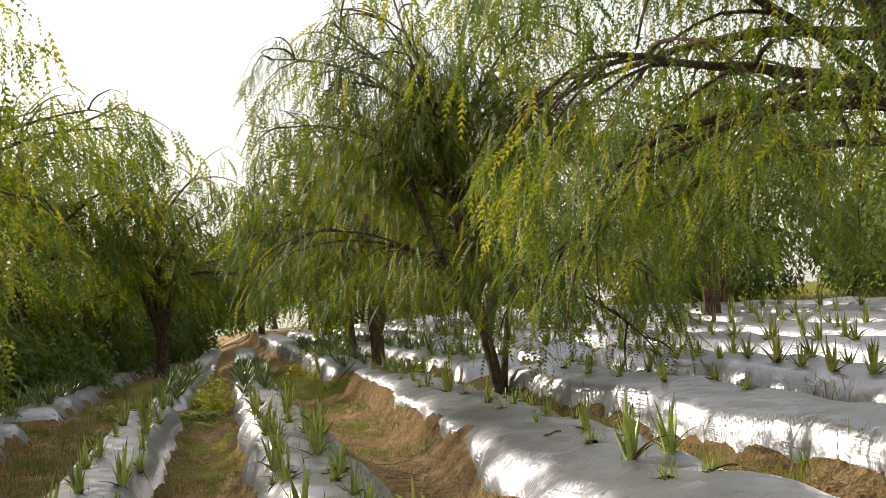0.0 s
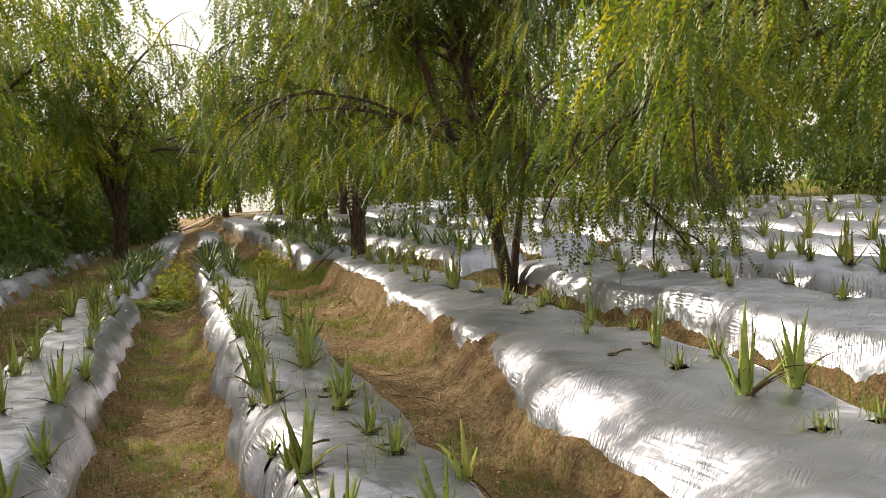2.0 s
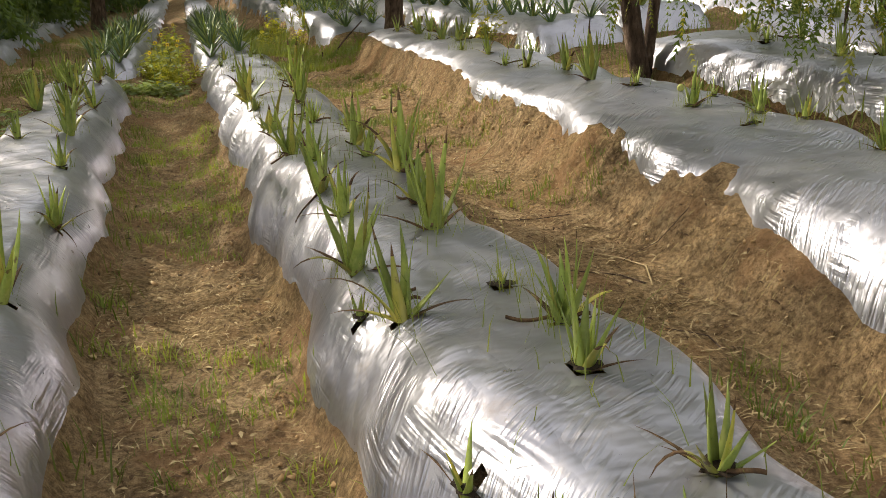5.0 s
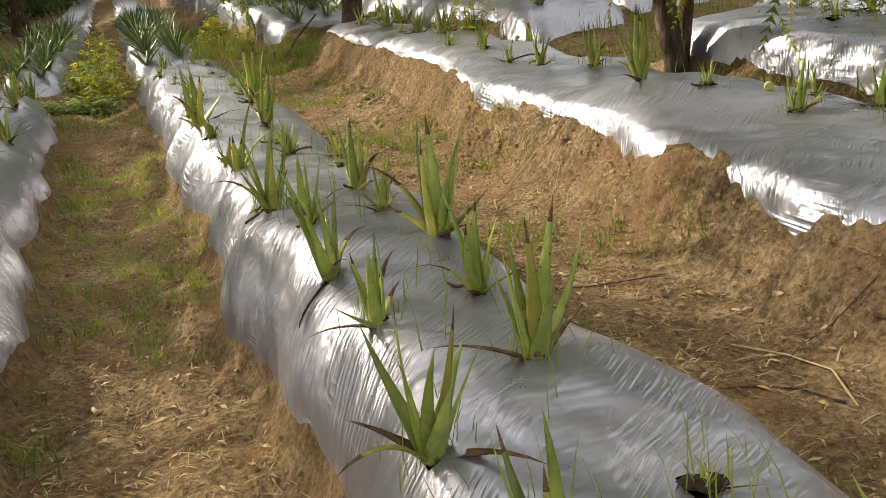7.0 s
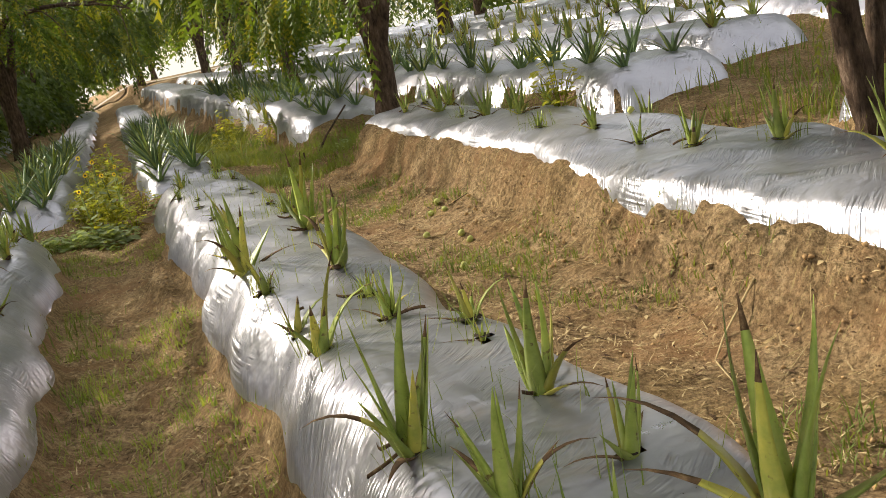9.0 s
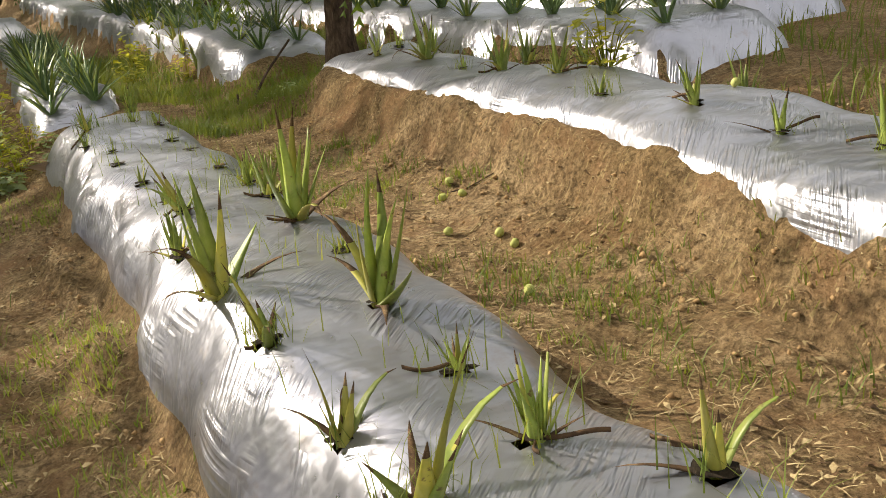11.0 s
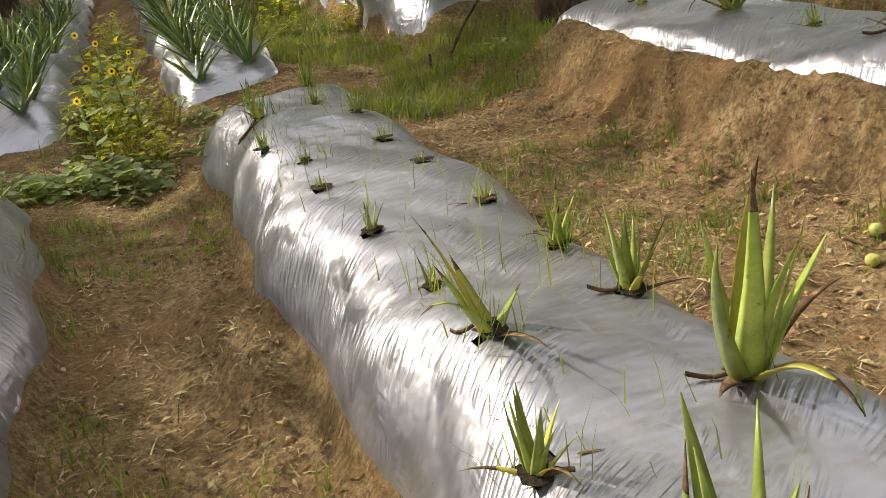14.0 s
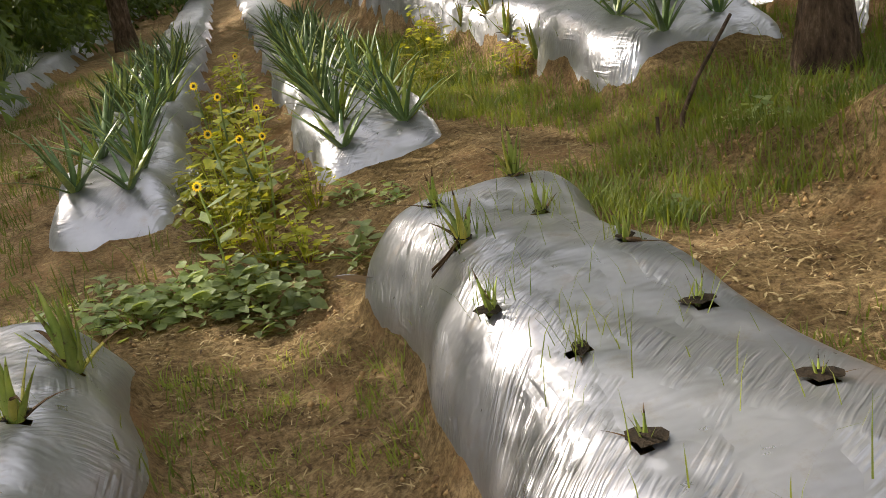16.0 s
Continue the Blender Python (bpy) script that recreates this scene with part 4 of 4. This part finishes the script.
# ---- weeds, flowers, fruit, sticks ----
def weed_mesh(seed, wide, tall, count, leaf, mat):
    r = random.Random(seed)
    V, Fc = [], []
    for i in range(count):
        a, d = r.uniform(0, math.tau), wide * r.random() ** 0.6
        c = Vector((math.cos(a) * d, math.sin(a) * d, tall * r.uniform(0.15, 1.0) * (1 - 0.5 * d / wide)))
        t = r.uniform(0, math.tau)
        u = Vector((math.cos(t), math.sin(t), r.uniform(-0.5, 0.3))).normalized()
        w = u.cross(Vector((r.uniform(-0.4, 0.4), r.uniform(-0.4, 0.4), 1))).normalized()
        n = w.cross(u)
        s = leaf * r.uniform(0.6, 1.3)
        o = len(V)
        V += [c, c + u * s * 0.35 + w * s * 0.42 + n * s * 0.1, c + u * s * 0.75 + w * s * 0.28 + n * s * 0.06, c + u * s * 1.1 - n * s * 0.08, c + u * s * 0.75 - w * s * 0.28 + n * s * 0.06, c + u * s * 0.35 - w * s * 0.42 + n * s * 0.1, c + u * s * 0.5]
        Fc += [(o, o + 1, o + 6), (o + 1, o + 2, o + 6), (o + 2, o + 3, o + 6), (o + 3, o + 4, o + 6), (o + 4, o + 5, o + 6), (o + 5, o, o + 6)]
        if i % 4 == 0:
            v, f = tube([Vector((c.x * 0.2, c.y * 0.2, 0)), Vector((c.x * 0.6, c.y * 0.6, c.z * 0.7)), c], [0.004, 0.003, 0.002], 4)
            o = len(V)
            V += v
            Fc += [tuple(k + o for k in q) for q in f]
    return mesh_from("weed", [tuple(v) for v in V], Fc, [mat])


CARPET = [(-0.55, 14.15, 0, 0.8), (-0.40, 14.40, 0, 0.8), (-0.72, 14.45, 2, 0.9), (-0.18, 14.30, 0, 0.9), (-0.04, 13.95, 2, 1.2), (-0.28, 15.0, 1, 0.9), (-0.12, 15.5, 1, 1.0),
          (-0.30, 15.7, 1, 0.9), (-0.22, 16.7, 1, 1.0), (-0.1, 17.6, 1, 1.0), (-0.25, 18.4, 1, 1.0), (0.4, 14.9, 2, 1.0), (0.55, 14.6, 2, 0.8), (-1.6, 15.4, 2, 1.2), (-1.8, 16.6, 2, 1.3), (-1.5, 17.8, 2, 1.2)]
WEEDS = [weed_mesh(1, 0.24, 0.20, 80, 0.07, WEED), weed_mesh(2, 0.16, 0.42, 75, 0.055, WEED_YELLOW), weed_mesh(3, 0.14, 0.12, 40, 0.05, WEED)]
for x, y, k, s in CARPET + [(-0.02, 15.35, 1, 0.9), (-0.25, 15.8, 1, 0.8), (0.1, 14.35, 1, 0.7), (-0.10, 14.1, 0, 0.9), (-0.34, 14.15, 0, 0.8), (-0.62, 14.25, 0, 0.7), (-0.05, 14.5, 1, 1.1), (-0.18, 15.0, 1, 1.2), (0.02, 15.6, 1, 1.1), (-0.15, 16.3, 1, 1.2), (0.05, 17.1, 1, 1.2), (-0.02, 18.2, 1, 1.3), (0.05, 19.5, 1, 1.3),
                   (0.30, 14.15, 2, 1.2), (0.22, 15.0, 1, 0.8), (-0.9, 14.1, 0, 0.8), (1.7, 16.2, 1, 0.8), (1.3, 16.8, 1, 0.9), (1.9, 13.9, 2, 1.0), (1.25, 13.4, 2, 0.7), (2.52, 11.04, 1, 0.9), (-1.3, 11.3, 0, 1.0), (-1.4, 12.6, 0, 1.0), (1.5, 17.8, 1, 1.2)]:
    ob = tagged(new("weed", WEEDS[k]), "leafy green weed with rounded leaves growing in the soil", "weed", "weeds in the furrows")
    z = crown_z("R", x, y) if abs(x - 2.52) < 0.01 else ground_z(x, y)
    ob.matrix_basis = pose(x, y, z - 0.01, 0, 0, 97 * y)
    ob.scale = (s, s, s)


def flower_parts():
    """Stem with small leaves, and a yellow head."""
    r = random.Random(9)
    base = tagged(new("flower_plant"), "slender yellow flower with dark centre on a green stem", "flower", "yellow flowers among the weeds")
    v, f = tube([Vector((0, 0, -0.03)), Vector((0.01, 0.0, 0.2)), Vector((0, 0.01, 0.4))], [0.006, 0.005, 0.004], 5)
    for i in range(9):
        a, z = i * 2.4, 0.08 + 0.03 * i
        u = Vector((math.cos(a), math.sin(a), 0.25))
        w = Vector((-math.sin(a), math.cos(a), 0))
        o = len(v)
        c = Vector((0, 0, z))
        v += [c, c + u * 0.06 + w * 0.025, c + u * 0.12, c + u * 0.06 - w * 0.025]
        f.append((o, o + 1, o + 2, o + 3))
    new("stem", mesh_from("stem", [tuple(q) for q in v], f, [WEED])).parent = base
    V, Fc = [], []
    for i in range(12):
        a = i * math.tau / 12
        u, w = Vector((math.cos(a), 0.25 * math.sin(a) - 0.2, math.sin(a))), Vector((-math.sin(a), 0, math.cos(a)))
        c = Vector((0, 0, 0.41))
        o = len(V)
        V += [c + u * 0.008, c + u * 0.012 + w * 0.005, c + u * 0.020, c + u * 0.012 - w * 0.005]
        Fc.append((o, o + 1, o + 2, o + 3))
    new("petals", mesh_from("petals", [tuple(q) for q in V], Fc, [PETAL])).parent = base
    bm = bmesh.new()
    bmesh.ops.create_icosphere(bm, subdivisions=1, radius=0.006)
    bmesh.ops.translate(bm, verts=bm.verts, vec=(0, -0.006, 0.41))
    me = bpy.data.meshes.new("centre")
    bm.to_mesh(me)
    me.materials.append(HEART)
    new("centre", me).parent = base
    return base


src = flower_parts()
for i, (x, y, h) in enumerate([(-0.23, 16.5, 0.73), (-0.15, 16.2, 0.68), (-0.14, 15.2, 0.64), (-0.03, 15.0, 0.62), (0.02, 15.05, 0.60), (-0.22, 14.4, 0.58), (0.10, 18.0, 0.72), (0.05, 16.0, 0.6)]):
    z = ground_z(x, y)
    k = max(0.6, (h - z) / 0.41)
    m = pose(x, y, z, 0, 6 * math.sin(i * 2), 25 * math.sin(i * 5))
    if i:
        ob = copy_thing(src, m)
    else:
        src.matrix_basis, ob = m, src
    ob.scale = (k, k, k)


def fruit_mesh():
    bm = bmesh.new()
    bmesh.ops.create_uvsphere(bm, u_segments=14, v_segments=9, radius=0.019)
    for v in bm.verts:
        v.co.z *= 0.88
        v.co *= 1 + 0.04 * math.sin(v.co.x * 160 + v.co.y * 90)
        if v.co.z > 0.014:
            v.co.z -= 0.004
    me = bpy.data.meshes.new("fruit")
    bm.to_mesh(me)
    me.materials.append(FRUIT)
    for p in me.polygons:
        p.use_smooth = True
    return me


FR = fruit_mesh()
for i, (x, y) in enumerate([(1.57, 10.93), (1.63, 10.86), (1.64, 10.99), (1.40, 10.56), (1.53, 10.41), (1.53, 10.31), (1.32, 9.89), (2.36, 7.76), (2.43, 10.16)]):
    ob = tagged(new("fallen_fruit", FR), "small round green-yellow fruit fallen on the soil", "fruit", "fallen fruits")
    z = crown_z("R", x, y) if x > 2 else ground_z(x, y)
    ob.matrix_basis = pose(x, y, z + 0.012, 40 * i, 25 * i, 70 * i)


def stick(path, r, label, mat, name="stick"):
    v, f = tube([Vector(p) for p in path], [r * (1 - 0.5 * i / len(path)) for i in range(len(path))], 6)
    return tagged(new(name, mesh_from(name, [tuple(q) for q in v], f, [mat])), label, "stick", "sticks and dry stalks")


stick([(1.75, 14.25, g(1.75, 14.25) - 0.05), (1.78, 14.28, 0.42), (1.9, 14.35, 0.55), (2.17, 14.5, 0.76)], 0.013, "dark broken branch standing in the soil", BARK)
stick([(1.62, 14.2, g(1.62, 14.2) - 0.04), (1.63, 14.21, 0.46)], 0.010, "short dark stake in the soil", BARK)
for i in range(16):
    x, y, a = 1.05 + 0.62 * rng.random(), rng.uniform(4, 13), rng.uniform(0, math.tau)
    n = rng.uniform(0.06, 0.16)
    pts = [(x + math.cos(a + 0.25 * j) * n * (j - 1.5), y + math.sin(a + 0.25 * j) * n * (j - 1.5)) for j in range(4)]
    stick([(p, q, ground_z(p, q) + 0.006) for p, q in pts], rng.uniform(0.0015, 0.0035), "thin dry twig lying on the soil", BARK if i % 2 else STRAW)


def strip(bed, x, y, a, n, width):
    """A withered leaf lying twisted on the film."""
    V, Fc = [], []
    for j in range(9):
        t = j / 8
        b = a + 0.45 * math.sin(2.2 * t + a)
        x, y = x + math.cos(b) * n / 8, y + math.sin(b) * n / 8
        w = width * (1 - 0.75 * t)
        z = crown_z(bed, x, y) + 0.010 + 0.012 * math.sin(3 * t + a)
        for s, lift in ((-1, 0.0), (0, 0.006), (1, 0.003), (0, -0.004)):
            V.append((x - math.sin(b) * w * s, y + math.cos(b) * w * s, z + lift))
    for j in range(8):
        for k in range(4):
            q = (k + 1) % 4
            Fc.append((j * 4 + k, j * 4 + q, j * 4 + 4 + q, j * 4 + 4 + k))
    tagged(new("dry_leaf", mesh_from("dry_leaf", V, Fc, [ALOE_DRY])), "withered brown aloe leaf lying on the film", "dry leaf", "withered leaves on the film")


for bed, plants in NEAR.items():
    for x, y, h in plants:
        for i in range(2 if bed == "M" else 1):
            if rng.random() < (0.5 if h > 0.13 else 0.15):
                strip(bed, x, y, rng.uniform(0, math.tau), rng.uniform(0.05, 0.15), rng.uniform(0.0015, 0.004))
